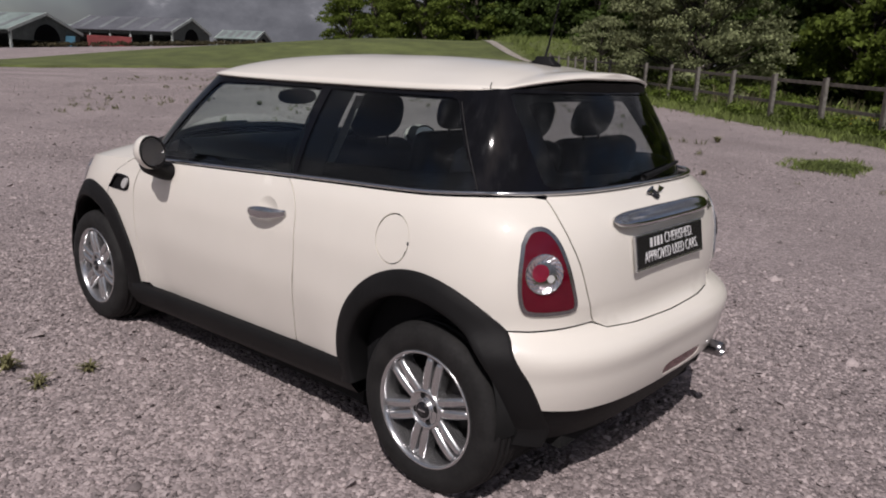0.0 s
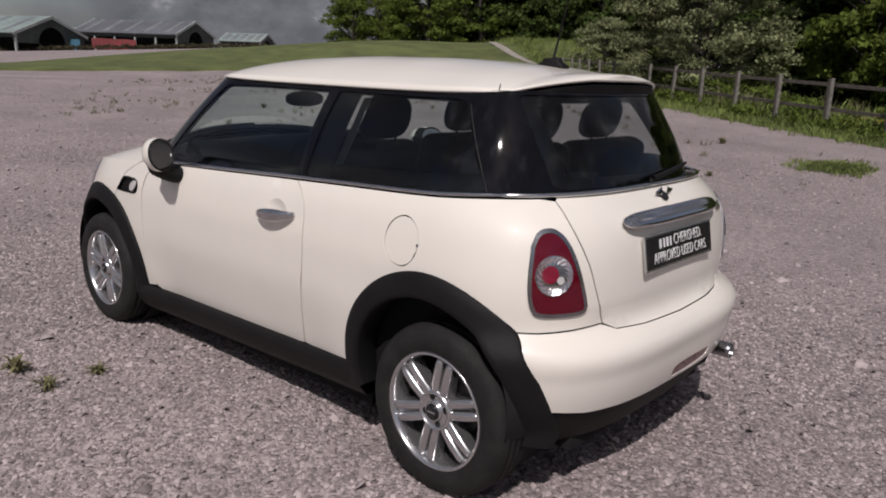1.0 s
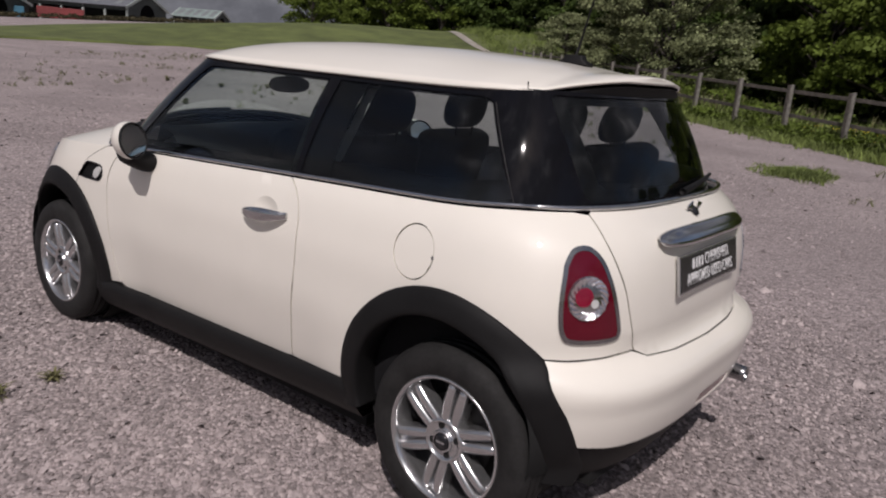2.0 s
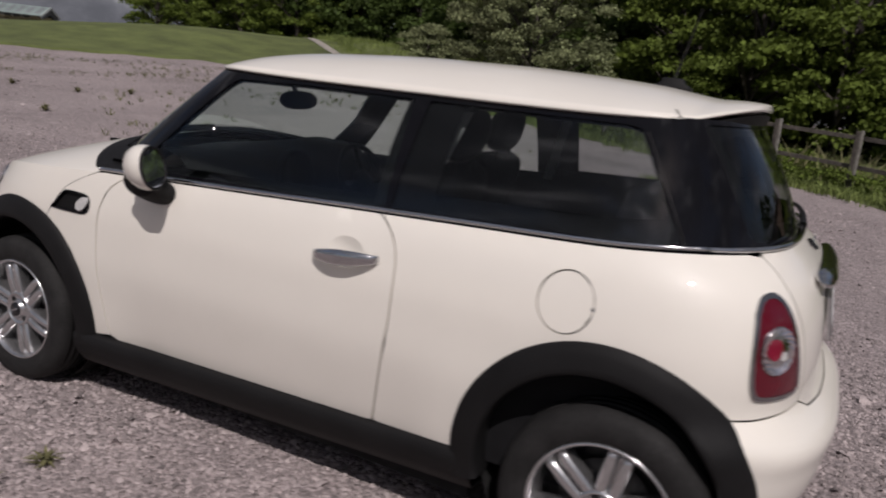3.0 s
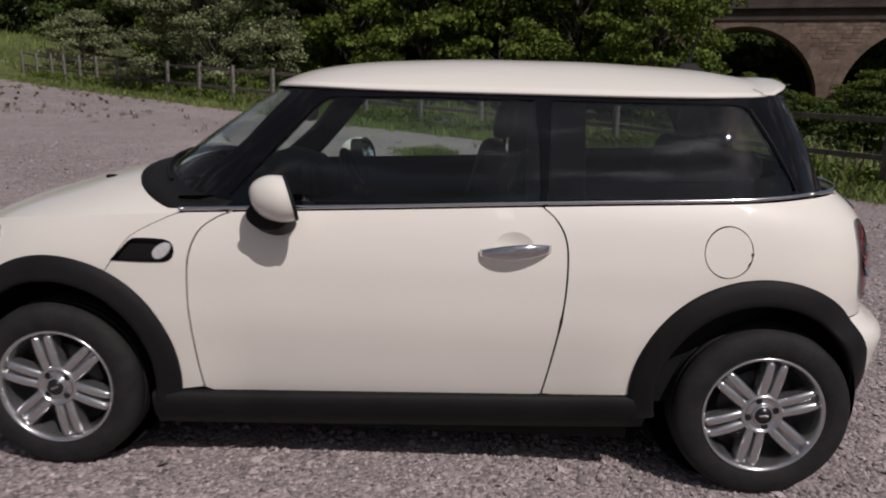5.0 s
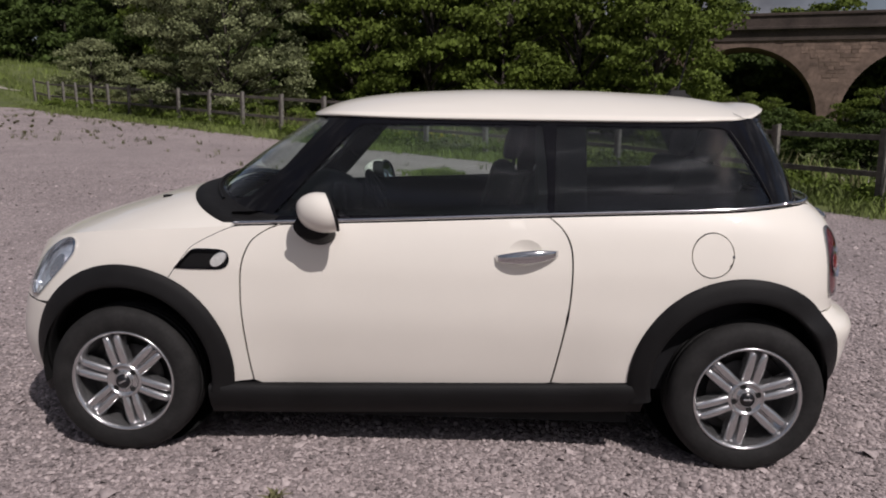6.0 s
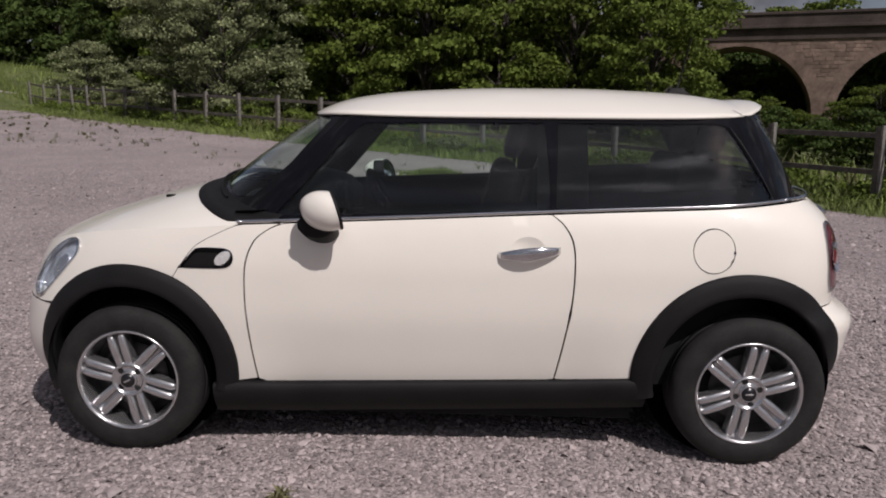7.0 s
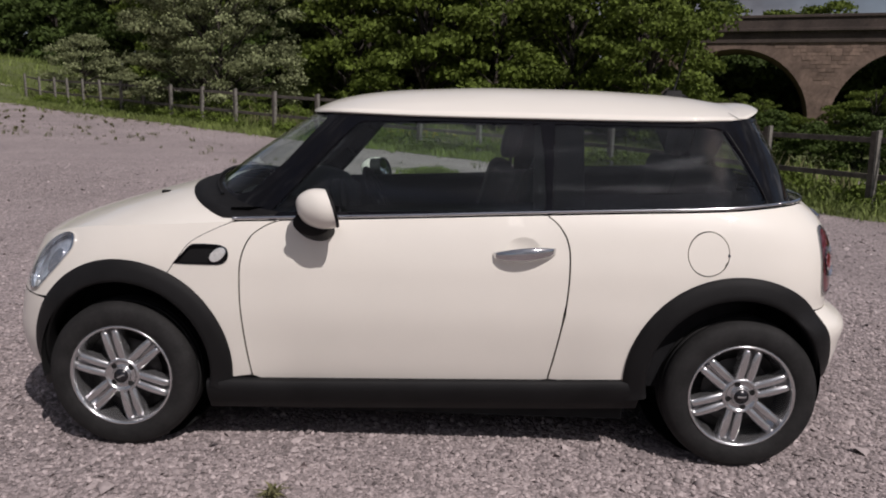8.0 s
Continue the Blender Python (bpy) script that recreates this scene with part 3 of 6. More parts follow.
# wheel arch cladding
def arch_trim(arch, a0, a1, s):
    cx, cz, r0 = arch
    bm = bmesh.new()
    rows = []
    for k in range(61):
        a = a0 + (a1 - a0) * k / 60
        row = []
        for dr, off in ((0.0, -0.004), (0.0, 0.007), (-0.005, 0.013), (-0.03, 0.022), (-0.062, 0.030), (-0.076, 0.031), (-0.084, 0.027), (-0.088, 0.016), (-0.086, -0.05), (-0.07, -0.12)):
            x, z = cx + (r0 + dr) * math.cos(a), max(0.19, cz + (r0 + dr) * math.sin(a))
            p = p_at_x(x, max(z, 0.30))
            b = Vector(body(p, max(z, 0.30)))
            n = surf_normal(body, p, max(z, 0.30))
            y = b.y + n.y * off if off > -0.01 else b.y - off
            row.append((x, s * -y if s > 0 else y, z))
        rows.append(row)
    grid_mesh(bm, rows, flip=(s < 0))
    return part("wheel_arch_trim", bm, BLACK_PLASTIC, car, "matt black plastic wheel arch trim")


for s in (-1, 1):
    arch_trim(FRONT_ARCH, -0.24, math.pi + 0.34, s)
    arch_trim(REAR_ARCH, -0.30, math.pi + 0.24, s)

# wheel wells and floor pan
for cx, cz, r in (FRONT_ARCH, REAR_ARCH):
    for s in (-1, 1):
        bm = bmesh.new()
        m = Matrix.Translation((cx, s * 0.70, cz)) @ pose(0, 0, 0, 90 if s < 0 else -90, 0, 0)
        lathe(bm, [(r - 0.062, 0.0), (r - 0.062, -0.28), (0.05, -0.28)], m, 40)
        lathe(bm, [(r - 0.080, 0.085), (r - 0.070, 0.04), (r - 0.062, -0.02)], m, 40, *((-0.2, math.pi + 0.2) if s < 0 else (-math.pi - 0.2, 0.2)))
        part("wheel_liner", bm, UNDER, car)
bm = bmesh.new()
box(bm, -0.80, 0.80, -0.67, 0.67, 0.14, 0.26)
part("floor_pan", bm, UNDER, car, smooth=False)
bm = bmesh.new()
box(bm, -1.60, -0.70, -0.46, 0.46, 0.17, 0.60)
part("engine_tray", bm, UNDER, car, smooth=False)
bm = bmesh.new()
box(bm, 0.70, 1.60, -0.50, 0.50, 0.19, 0.50)
part("boot_well", bm, UNDER, car, smooth=False)

# glazed band: dark frame with the panes cut out
CT = GLASS_L
def vx(pts):
    return [cabin_pv(x, z) for x, z in pts]


DOOR_GLASS = vx(densify(smooth_line([(-0.635, 0.975), (-0.54, 1.075), (-0.44, 1.185), (-0.33, 1.305), (-0.285, 1.332)], 4) + [(0.0, 1.338), (0.422, 1.337), (0.438, 1.18), (0.442, 1.010), (0.0, 0.994)], 0.05))
QUARTER_GLASS = vx(densify([(0.466, 1.014), (0.472, 1.18), (0.478, 1.337), (0.85, 1.337)] + smooth_line([(1.08, 1.338), (1.13, 1.332), (1.16, 1.30), (1.27, 1.12), (1.305, 1.065), (1.275, 1.046)], 4) + [(0.9, 1.030)], 0.05))
REAR_GLASS = [(CT - 0.635, 0.95), (CT - 0.585, 0.60), (CT - 0.535, 0.10), (CT - 0.51, 0.05), (CT, 0.04), (CT + 0.51, 0.05), (CT + 0.535, 0.10), (CT + 0.585, 0.60), (CT + 0.635, 0.95), (CT + 0.61, 0.97), (CT, 0.97), (CT - 0.61, 0.97)]
SCREEN = [(0.0, 0.07), (0.40, 0.07), (0.64, 0.09), (0.70, 0.16), (0.735, 0.5), (0.725, 0.93), (0.69, 0.965), (0.35, 0.97), (0.0, 0.97)]
bm = bmesh.new()


def vstretch(fn):
    return lambda p, v: fn(p, v / 0.36)


def vs(poly):
    return [(p, v * 0.36) for p, v in poly]


rear_half = [(p, v) for p, v in REAR_GLASS if p <= CT]
rear_half = [(CT + 0.01, 0.04)] + [(CT + 0.01, 0.97)] + [(CT - 0.61, 0.97), (CT - 0.635, 0.95), (CT - 0.585, 0.60), (CT - 0.535, 0.10), (CT - 0.51, 0.05)]
screen_half = [(-0.01, 0.07)] + SCREEN[1:-1] + [(-0.01, 0.97)]
rear_cut = [(CT, 0.04), (CT, 0.97)] + rear_half[2:]
frame_poly = [(0.0, -0.03), (CT, -0.03)] + [(CT, 0.04)] + rear_half[:1:-1] + [(CT, 0.97), (CT, 1.01), (0.0, 1.01), (0.0, 0.97)] + SCREEN[1:-1][::-1] + [(0.0, 0.07)]
skin(bm, vstretch(cabin), vs(frame_poly), [vs(DOOR_GLASS), vs(QUARTER_GLASS)], lip=0.02, step=0.04)
frame_l = part("window_frame", bm, GLOSS_BLACK, car, "gloss black window pillars")
mirrored("window_frame", frame_l, car)


def pane(name, poly, mat, off=-0.004, label=""):
    bm = bmesh.new()
    skin(bm, vstretch(cabin), vs(poly), off=off, lip=0.0, step=0.05)
    return part(name, bm, mat, car, label)


for w in (pane("side_window", DOOR_GLASS, GLASS), pane("quarter_window", QUARTER_GLASS, GLASS_DARK)):
    mirrored(w.name.split(".")[0], w, car)
rear_window = pane("rear_window", REAR_GLASS, GLASS_DARK)
# black printed borders behind the rear glass and the front of the quarter glass
bm = bmesh.new()
inner = [(CT - 0.545, 0.88), (CT - 0.50, 0.60), (CT - 0.46, 0.22), (CT - 0.43, 0.17), (CT, 0.15), (CT + 0.43, 0.17), (CT + 0.46, 0.22), (CT + 0.50, 0.60), (CT + 0.545, 0.88), (CT + 0.50, 0.91), (CT, 0.92), (CT - 0.50, 0.91)]
skin(bm, vstretch(cabin), vs(REAR_GLASS), [vs(inner)], off=-0.016, lip=0.0, step=0.05)
part("printed_border", bm, INK_AND_SHADE, rear_window)
for hand in (-1, 1):
    bm = bmesh.new()
    skin(bm, vstretch(cabin), vs(vx(densify([(0.462, 1.012), (0.468, 1.18), (0.474, 1.338), (0.592, 1.338), (0.588, 1.18), (0.584, 1.016)], 0.05))), off=-0.016, lip=0.0, step=0.04)
    for v in bm.verts:
        v.co.y *= -hand
    part("printed_border", bm, INK_AND_SHADE, car)
bm = bmesh.new()


def cabin_front(p, v):
    x, y, z = cabin(abs(p), v / 0.36)
    return (x, y if p >= 0 else -y, z)


skin(bm, cabin_front, vs(SCREEN + [(-p, v) for p, v in SCREEN[::-1][1:-1]]), off=-0.004, lip=0.0, step=0.05)
windscreen = part("windscreen", bm, GLASS, car)

# pale seals along the rear edges of the quarter glass
for hand in (-1, 1):
    bm = bmesh.new()
    pts = []
    for x, z in smooth_line([(1.155, 1.325), (1.195, 1.262), (1.245, 1.178), (1.285, 1.105), (1.312, 1.050)], 4):
        p, v = cabin_pv(x, z)
        c = Vector(cabin(p, v)) + surf_normal(cabin, p, v) * 0.0015
        pts.append((c.x, c.y * -hand, c.z))
    tube(bm, pts, 0.0014, 6)
    part("window_seal", bm, BRAKE, car)

# chrome strip along the belt
for s in (-1, 1):
    bm = bmesh.new()
    pts = []
    for k in range(70):
        x = -0.77 + (1.37 + 0.77) * k / 69
        z = belt(x) + 0.004
        b = body(p_at_x(x, z), z)
        pts.append((b[0], s * (abs(b[1]) - 0.006), z + 0.004))
    tube(bm, pts, 0.0072, 8)
    part("belt_strip", bm, CHROME, car, "bright chrome waistline strip")
bm = bmesh.new()
pts = []
for k in range(60):
    p = T - 0.80 + 1.60 * k / 59
    x, y, z = body(p, 1.04)
    pts.append((x - 0.006, y * 0.99, belt(x) + 0.008))
tube(bm, pts, 0.0075, 8)
part("rear_belt_strip", bm, CHROME, car)

# roof: a white cap over its own rim
ROOF = dict(xf=-0.565, xr=1.405, w=0.572, af=0.32, ar=0.42, nf=2.6, nr=2.5)


def roof_rim(x):
    """Lower edge of the roof skin; it kicks up into the tail spoiler."""
    t = min(1.0, max(0.0, (x - 1.25) / 0.145))
    return roof_edge(x) + 0.001 + 0.046 * t



bm = bmesh.new()
rows = []
for k in range(121):
    q = 3 * k / 120
    if q < 1:
        q = q * 0.99 + 0.01
    x, y = ring_point(q, **ROOF)
    ez = roof_rim(x)
    zm = max(ez + 0.004, spline(ROOF_MID, x))
    row = [(x - 0.004, y * 0.985, ez - 0.008), (x, y * 0.996, ez - 0.005), (x + 0.002, y, ez)]
    for j in range(1, 17):
        s = j / 16
        row.append((x, y * (1 - s), ez + (zm - ez) * (1 - (1 - s) ** 2.7)))
    rows.append(row)
rows2 = [[(x, -y, z) for x, y, z in r] for r in rows]
grid_mesh(bm, rows, flip=False)
grid_mesh(bm, rows2, flip=True)
bmesh.ops.remove_doubles(bm, verts=bm.verts[:], dist=0.0005)
roof = part("roof", bm, PAINT, car)
bm = bmesh.new()
rows = []
for k in range(121):
    q = 3 * k / 120
    (x0, y0), (x1, y1) = ring_point(q, **TOP), ring_point(q, **ROOF)
    ez = roof_rim(x1) - 0.012
    rows.append([(x1 - 0.004 * (1 if q > 2 else 0), y1 * 0.99, ez - 0.006), (x0, y0 * 1.0, roof_edge(x0) - 0.012), (x0, y0 * 0.9, roof_edge(x0) - 0.02), (x0, 0.0, roof_edge(x0) - 0.012)])
grid_mesh(bm, rows)
grid_mesh(bm, [[(x, -y, z) for x, y, z in r] for r in rows], flip=True)
part("headlining", bm, BLACK_PLASTIC, car)


# wheels
def build_wheel(m):
    w = new("wheel")
    w.parent = car
    w.matrix_basis = m
    bm = bmesh.new()
    prof = [(0.206, 0.0), (0.2105, 0.004), (0.221, 0.010), (0.245, 0.014), (0.272, 0.010), (0.288, 0.0), (0.297, -0.012), (0.302, -0.026), (0.303, -0.040), (0.296, -0.041), (0.296, -0.046), (0.304, -0.047), (0.305, -0.070), (0.297, -0.071), (0.297, -0.078), (0.305, -0.079), (0.305, -0.100), (0.297, -0.101), (0.297, -0.108), (0.304, -0.109), (0.303, -0.130), (0.296, -0.131), (0.296, -0.137), (0.302, -0.138), (0.296, -0.160), (0.270, -0.178), (0.205, -0.172)]
    lathe(bm, prof, Matrix(), 72)
    part("tyre", bm, RUBBER, w, "black rubber tyre with ribbed tread")
    bm = bmesh.new()
    lathe(bm, [(0.2065, -0.002), (0.2095, 0.004), (0.2068, 0.008), (0.2025, 0.0082), (0.1985, 0.005), (0.1945, -0.004), (0.1905, -0.016), (0.187, -0.045), (0.180, -0.100), (0.172, -0.165)], Matrix(), 72)
    rim = part("rim", bm, ALLOY, w, "silver alloy rim with six twin spokes")
    bm = bmesh.new()
    lathe(bm, [(0.178, -0.10), (0.03, -0.105)], Matrix(), 48)
    lathe(bm, [(0.135, -0.075), (0.132, -0.07), (0.06, -0.07)], Matrix(), 48)
    part("brake_disc", bm, BRAKE, w)
    for k in range(6):
        spoke = new("twin_spoke")
        spoke.parent = rim
        ca, sa = math.cos(k * math.pi / 3 + 0.33), math.sin(k * math.pi / 3 + 0.33)
        for sgn in (-1, 1):
            bm = bmesh.new()
            rows = []
            for i in range(15):
                t = i / 14
                r = 0.056 + 0.140 * t
                end = math.sqrt(max(0.0, 1 - (max(0.0, t - 0.90) / 0.10) ** 2))
                c = sgn * (0.0185 + 0.0045 * t)
                hw = (0.0150 + 0.0022 * math.sin(math.pi * min(1.0, t * 1.1))) * (0.30 + 0.70 * end)
                zt = -0.012 + 0.014 * math.sin(math.pi * (0.15 + 0.62 * t)) - 0.020 * (1 - end)
                sect = [(c - hw, zt - 0.055)] + [(c - hw * math.cos(b), zt - 0.015 + 0.015 * math.sin(b) ** 0.85) for b in [math.pi * j / 10 for j in range(11)]] + [(c + hw, zt - 0.055)]
                rows.append([(r * ca - v * sa, r * sa + v * ca, z) for v, z in sect])
            grid_mesh(bm, rows, flip=True)
            bmesh.ops.recalc_face_normals(bm, faces=bm.faces[:])
            part("spoke_bar", bm, ALLOY, spoke)
        # web behind and between the two bars
        bm = bmesh.new()
        rows = []
        for r, zt in ((0.060, -0.034), (0.100, -0.036), (0.150, -0.038), (0.178, -0.034), (0.192, -0.014)):
            rows.append([(r * ca - v * sa, r * sa + v * ca, zt - 0.012 * (abs(v) / 0.034) ** 4) for v in np.linspace(-0.034, 0.034, 9)])
        grid_mesh(bm, rows, flip=True)
        bmesh.ops.recalc_face_normals(bm, faces=bm.faces[:])
        part("spoke_web", bm, ALLOY, spoke)
    bm = bmesh.new()
    lathe(bm, [(0.078, -0.050), (0.076, -0.020), (0.073, -0.008), (0.068, -0.001), (0.064, 0.001), (0.060, -0.002), (0.057, -0.008), (0.040, -0.009), (0.036, -0.003), (0.034, 0.004), (0.031, 0.006), (0.029, 0.004), (0.001, 0.004)], Matrix(), 40)
    part("hub", bm, ALLOY, rim)
    bm = bmesh.new()
    lathe(bm, [(0.0285, 0.003), (0.0275, 0.009), (0.001, 0.011)], Matrix(), 30)
    cap = part("hub_cap", bm, PLATE_BLACK, rim, "black hub cap with a silver ring")
    bm = bmesh.new()
    box(bm, -0.016, 0.016, -0.0035, 0.0035, 0.0098, 0.0122, 0.001)
    part("cap_mark", bm, ALLOY, cap, smooth=False)
    # black discs on the hub face stand for the shade in its bolt holes
    for k in range(4):
        a = k * math.pi / 2 + 0.3
        bm = bmesh.new()
        lathe(bm, [(0.0118, -0.016), (0.0114, -0.0072), (0.0095, -0.0066), (0.001, -0.0080)], Matrix.Translation((0.048 * math.cos(a), 0.048 * math.sin(a), 0)), 12)
        part("bolt_hole_shade", bm, UNDER, rim, smooth=False)
    return w


for x, turn in ((-1.2335, 25), (1.2335, 0)):
    build_wheel(pose(x, -0.792, 0.303, 90, 0, 0) @ pose(0, 0, 0, 0, 0, turn))
    build_wheel(pose(x, 0.792, 0.303, -90, 0, 0))


# ---- the car's fittings ----
def hood_z(x, y):
    ze = spline(HOOD_EDGE, x)
    y0 = abs(body(p_at_x(x, ze), ze)[1])
    zm = max(ze, spline(HOOD_MID, x))
    return ze + (zm - ze) * (1 - min(1.0, abs(y) / y0) ** 2.3)


def disc_skin(name, cp, cz, r, off, mat, parent, depth=0.008, label="", squash=1.0, flip_p=False):
    poly = [(cp + r * math.cos(a), cz + r * squash * math.sin(a)) for a in [2 * math.pi * k / 32 for k in range(32)]]
    bm = bmesh.new()
    skin(bm, body, poly, off=off, lip=depth, step=0.012)
    return part(name, bm, mat, parent, label)


# rear lamps, left and right
for hand in (0, 1):
    flip = (lambda pts: pts) if not hand else other
    lamp_in = shrink(LAMP, 0.013)
    bm = bmesh.new()
    skin(bm, body, flip(LAMP), [flip(lamp_in)], off=0.006, lip=0.012, step=0.02)
    lamp = part("rear_lamp", bm, LAMP_RIM, car, "red rear lamp with chrome surround and clear round lens")
    bm = bmesh.new()
    skin(bm, body, flip(shrink(LAMP, 0.0125)), off=0.004, lip=0.0, step=0.02)
    part("red_lens", bm, LAMP_RED, lamp)
    cp = T - 0.664 if not hand else T + 0.664
    disc_skin("lens_ring", cp, 0.826, 0.0615, 0.0065, CHROME, lamp, 0.004)
    bm = bmesh.new()
    rows = []
    for i in range(8):
        t = i / 7
        row = []
        for k in range(37):
            a = 2 * math.pi * k / 36
            rr = 0.0585 * (1 - t) + 0.004 * t
            step = 0.0030 * ((k + i) % 2)
            p, z = cp + rr * math.cos(a), 0.826 + rr * math.sin(a)
            row.append(Vector(body(p, z)) + surf_normal(body, p, z) * (0.0105 - 0.0085 * math.sin(math.pi * 0.5 * min(1.0, 1.5 * t)) + step))
        rows.append(row)
    grid_mesh(bm, rows)
    bmesh.ops.recalc_face_normals(bm, faces=bm.faces[:])
    part("clear_lens", bm, LAMP_CLEAR, lamp, smooth=False)
    disc_skin("inner_lens", cp - 0.014 * (1 if not hand else -1), 0.830, 0.027, 0.0085, LAMP_PINK, lamp, 0.004)
    disc_skin("reversing_bulb", cp + 0.020 * (1 if not hand else -1), 0.812, 0.012, 0.0085, INDICATOR, lamp, 0.004)

# headlamps and side vents
head_l = bmesh.new()
skin(head_l, body, HEADLAMP, [shrink(HEADLAMP, 0.009)], off=0.006, lip=0.012, step=0.02)
bez = part("headlamp", head_l, CHROME, car, "oval headlamp with chrome surround")
bm = bmesh.new()
skin(bm, body, shrink(HEADLAMP, 0.0085), off=0.014, lip=0.012, step=0.02)
hl = part("headlamp_lens", bm, LAMP_GLASS, bez)
bm = bmesh.new()
skin(bm, body, shrink(HEADLAMP, 0.007), off=-0.014, lip=-0.018, step=0.015)
bowl = part("reflector", bm, LENS_DARK, bez, "blue-grey headlamp reflector")
hp, hz = p_at_x(-1.545, 0.745), 0.745
disc_skin("main_beam_lens", hp, hz, 0.040, -0.006, LAMP_CLEAR, bez, 0.012, squash=1.25)
disc_skin("front_indicator", p_at_x(-1.638, 0.640), 0.640, 0.015, 0.000, INDICATOR, bez, 0.010)
bez_r = mirrored("headlamp", bez, car, "oval headlamp with chrome surround")
mirrored("headlamp_lens", hl, bez_r)
mirrored("reflector", bowl, bez_r)
bm = bmesh.new()
skin(bm, body, side(vent), [shrink(side(vent), 0.007)], off=0.003, lip=0.02, step=0.02)
vent_l = part("side_vent", bm, GLOSS_BLACK, car, "black side vent with a round clear indicator")
bm = bmesh.new()
skin(bm, body, shrink(side(vent), 0.006), off=-0.010, lip=0.0, step=0.02)
part("vent_back", bm, BLACK_PLASTIC, vent_l)
vp = p_at_x(-0.822, 0.813)
disc_skin("indicator_ring", vp, 0.813, 0.0295, 0.004, CHROME, vent_l, 0.012)
disc_skin("indicator_lens", vp, 0.813, 0.0265, 0.008, INDICATOR, vent_l, 0.006)

# door handle and its dished recess
for hand in (1, -1):
    bm = bmesh.new()
    cup = side(handle_cup)
    cp, cz = p_at_x(0.358, 0.862), 0.862
    rows = []
    for k in range(9):
        s = 1 - k / 8.0
        rows.append([Vector(body(cp + (p - cp) * max(s, 0.004), cz + (z - cz) * max(s, 0.004))) - surf_normal(body, cp, cz) * 0.0135 * math.sin((1 - s) * math.pi / 2) for p, z in cup + cup[:1]])
    grid_mesh(bm, [[(v.x, v.y * hand, v.z) for v in r] for r in rows], flip=hand > 0)
    part("handle_recess", bm, PAINT, car)
    bm = bmesh.new()
    rows = []
    for k in range(25):
        t = k / 24
        x, z = 0.245 + 0.235 * t, 0.842 + 0.022 * t
        b = Vector(body(p_at_x(x, z), z))
        lift = 0.006 + 0.034 * math.sin(math.pi * t) ** 0.55
        rz = 0.005 + 0.0205 * math.sin(math.pi * (0.08 + 0.84 * t)) ** 0.8
        ry = 0.004 + 0.008 * math.sin(math.pi * t) ** 0.5
        rows.append([(x, (b.y - lift + ry * math.cos(a)) * hand, z + rz * math.sin(a)) for a in [2 * math.pi * j / 14 for j in range(15)]])
    grid_mesh(bm, rows, flip=hand > 0)
    bmesh.ops.remove_doubles(bm, verts=bm.verts[:], dist=0.0001)
    bmesh.ops.holes_fill(bm, edges=bm.edges[:])
    part("door_handle", bm, CHROME, car, "curved chrome door handle")


# door mirrors
def door_mirror(hand):
    bm = bmesh.new()
    rows = []
    cx, cy, cz = -0.366, -0.888, 1.018
    for i in range(13):
        a = math.pi / 2 * i / 12
        row = []
        for k in range(33):
            b = 2 * math.pi * k / 32
            r = math.cos(a) ** 0.75 * (0.90 + 0.12 * math.sin(min(1.0, a / 0.55) * math.pi / 2)) if a < math.pi / 2 - 1e-6 else 0.0
            yy, zz = 0.080 * math.cos(b), 0.078 * math.sin(b)
            row.append((cx - 0.128 * math.sin(a) - 0.026 * r * math.cos(b) - 0.021 * r * math.sin(b), (cy + yy * r + 0.012 * math.sin(a)) * hand, cz + zz * r - 0.012 * math.sin(a)))
        rows.append(row)
    grid_mesh(bm, rows, flip=hand < 0)
    bmesh.ops.remove_doubles(bm, verts=bm.verts[:], dist=0.0005)
    for f in bm.faces:
        mid = f.calc_center_median()
        if abs(mid.y) < abs(cy) - 0.035 and mid.x > cx - 0.085:
            f.material_index = 1
    cap = part("door_mirror", bm, [PAINT, BLACK_PLASTIC], car, "cream door mirror on a black foot")
    bm = bmesh.new()
    rows = []
    for dx, sc in ((-0.003, 0.90), (0.001, 0.915), (0.007, 0.915), (0.010, 0.885), (0.008, 0.84), (0.003, 0.82)):
        rows.append([(cx + dx - 0.024 * math.cos(b) - 0.019 * math.sin(b), (cy + sc * 0.080 * math.cos(b)) * hand, cz + sc * 0.078 * math.sin(b)) for b in [2 * math.pi * k / 32 for k in range(33)]])
    grid_mesh(bm, rows, flip=hand < 0)
    part("mirror_rim", bm, BLACK_PLASTIC, cap)
    bm = bmesh.new()
    c = bm.verts.new((cx + 0.005, cy * hand, cz))
    ring = [bm.verts.new((cx + 0.004 - 0.022 * math.cos(b) - 0.018 * math.sin(b), (cy + 0.068 * math.cos(b)) * hand, cz + 0.061 * math.sin(b))) for b in [2 * math.pi * k / 32 for k in range(32)]]
    for k in range(32):
        bm.faces.new((c, ring[k], ring[(k + 1) % 32]))
    part("mirror_glass", bm, MIRROR, cap, smooth=False)
    bm = bmesh.new()
    rows = []
    for t in [k / 10 for k in range(11)]:
        y = -0.885 + 0.115 * t
        z = 0.960 - 0.045 * math.sin(t * math.pi / 2)
        rows.append([(-0.438 + 0.012 * t + (0.070 - 0.012 * t) * math.cos(b), y * hand, z + (0.046 - 0.006 * t) * math.sin(b)) for b in [2 * math.pi * k / 20 for k in range(21)]])
    grid_mesh(bm, rows, flip=hand < 0)
    bmesh.ops.remove_doubles(bm, verts=bm.verts[:], dist=0.0002)
    bmesh.ops.holes_fill(bm, edges=bm.edges[:])
    part("mirror_foot", bm, BLACK_PLASTIC, cap)


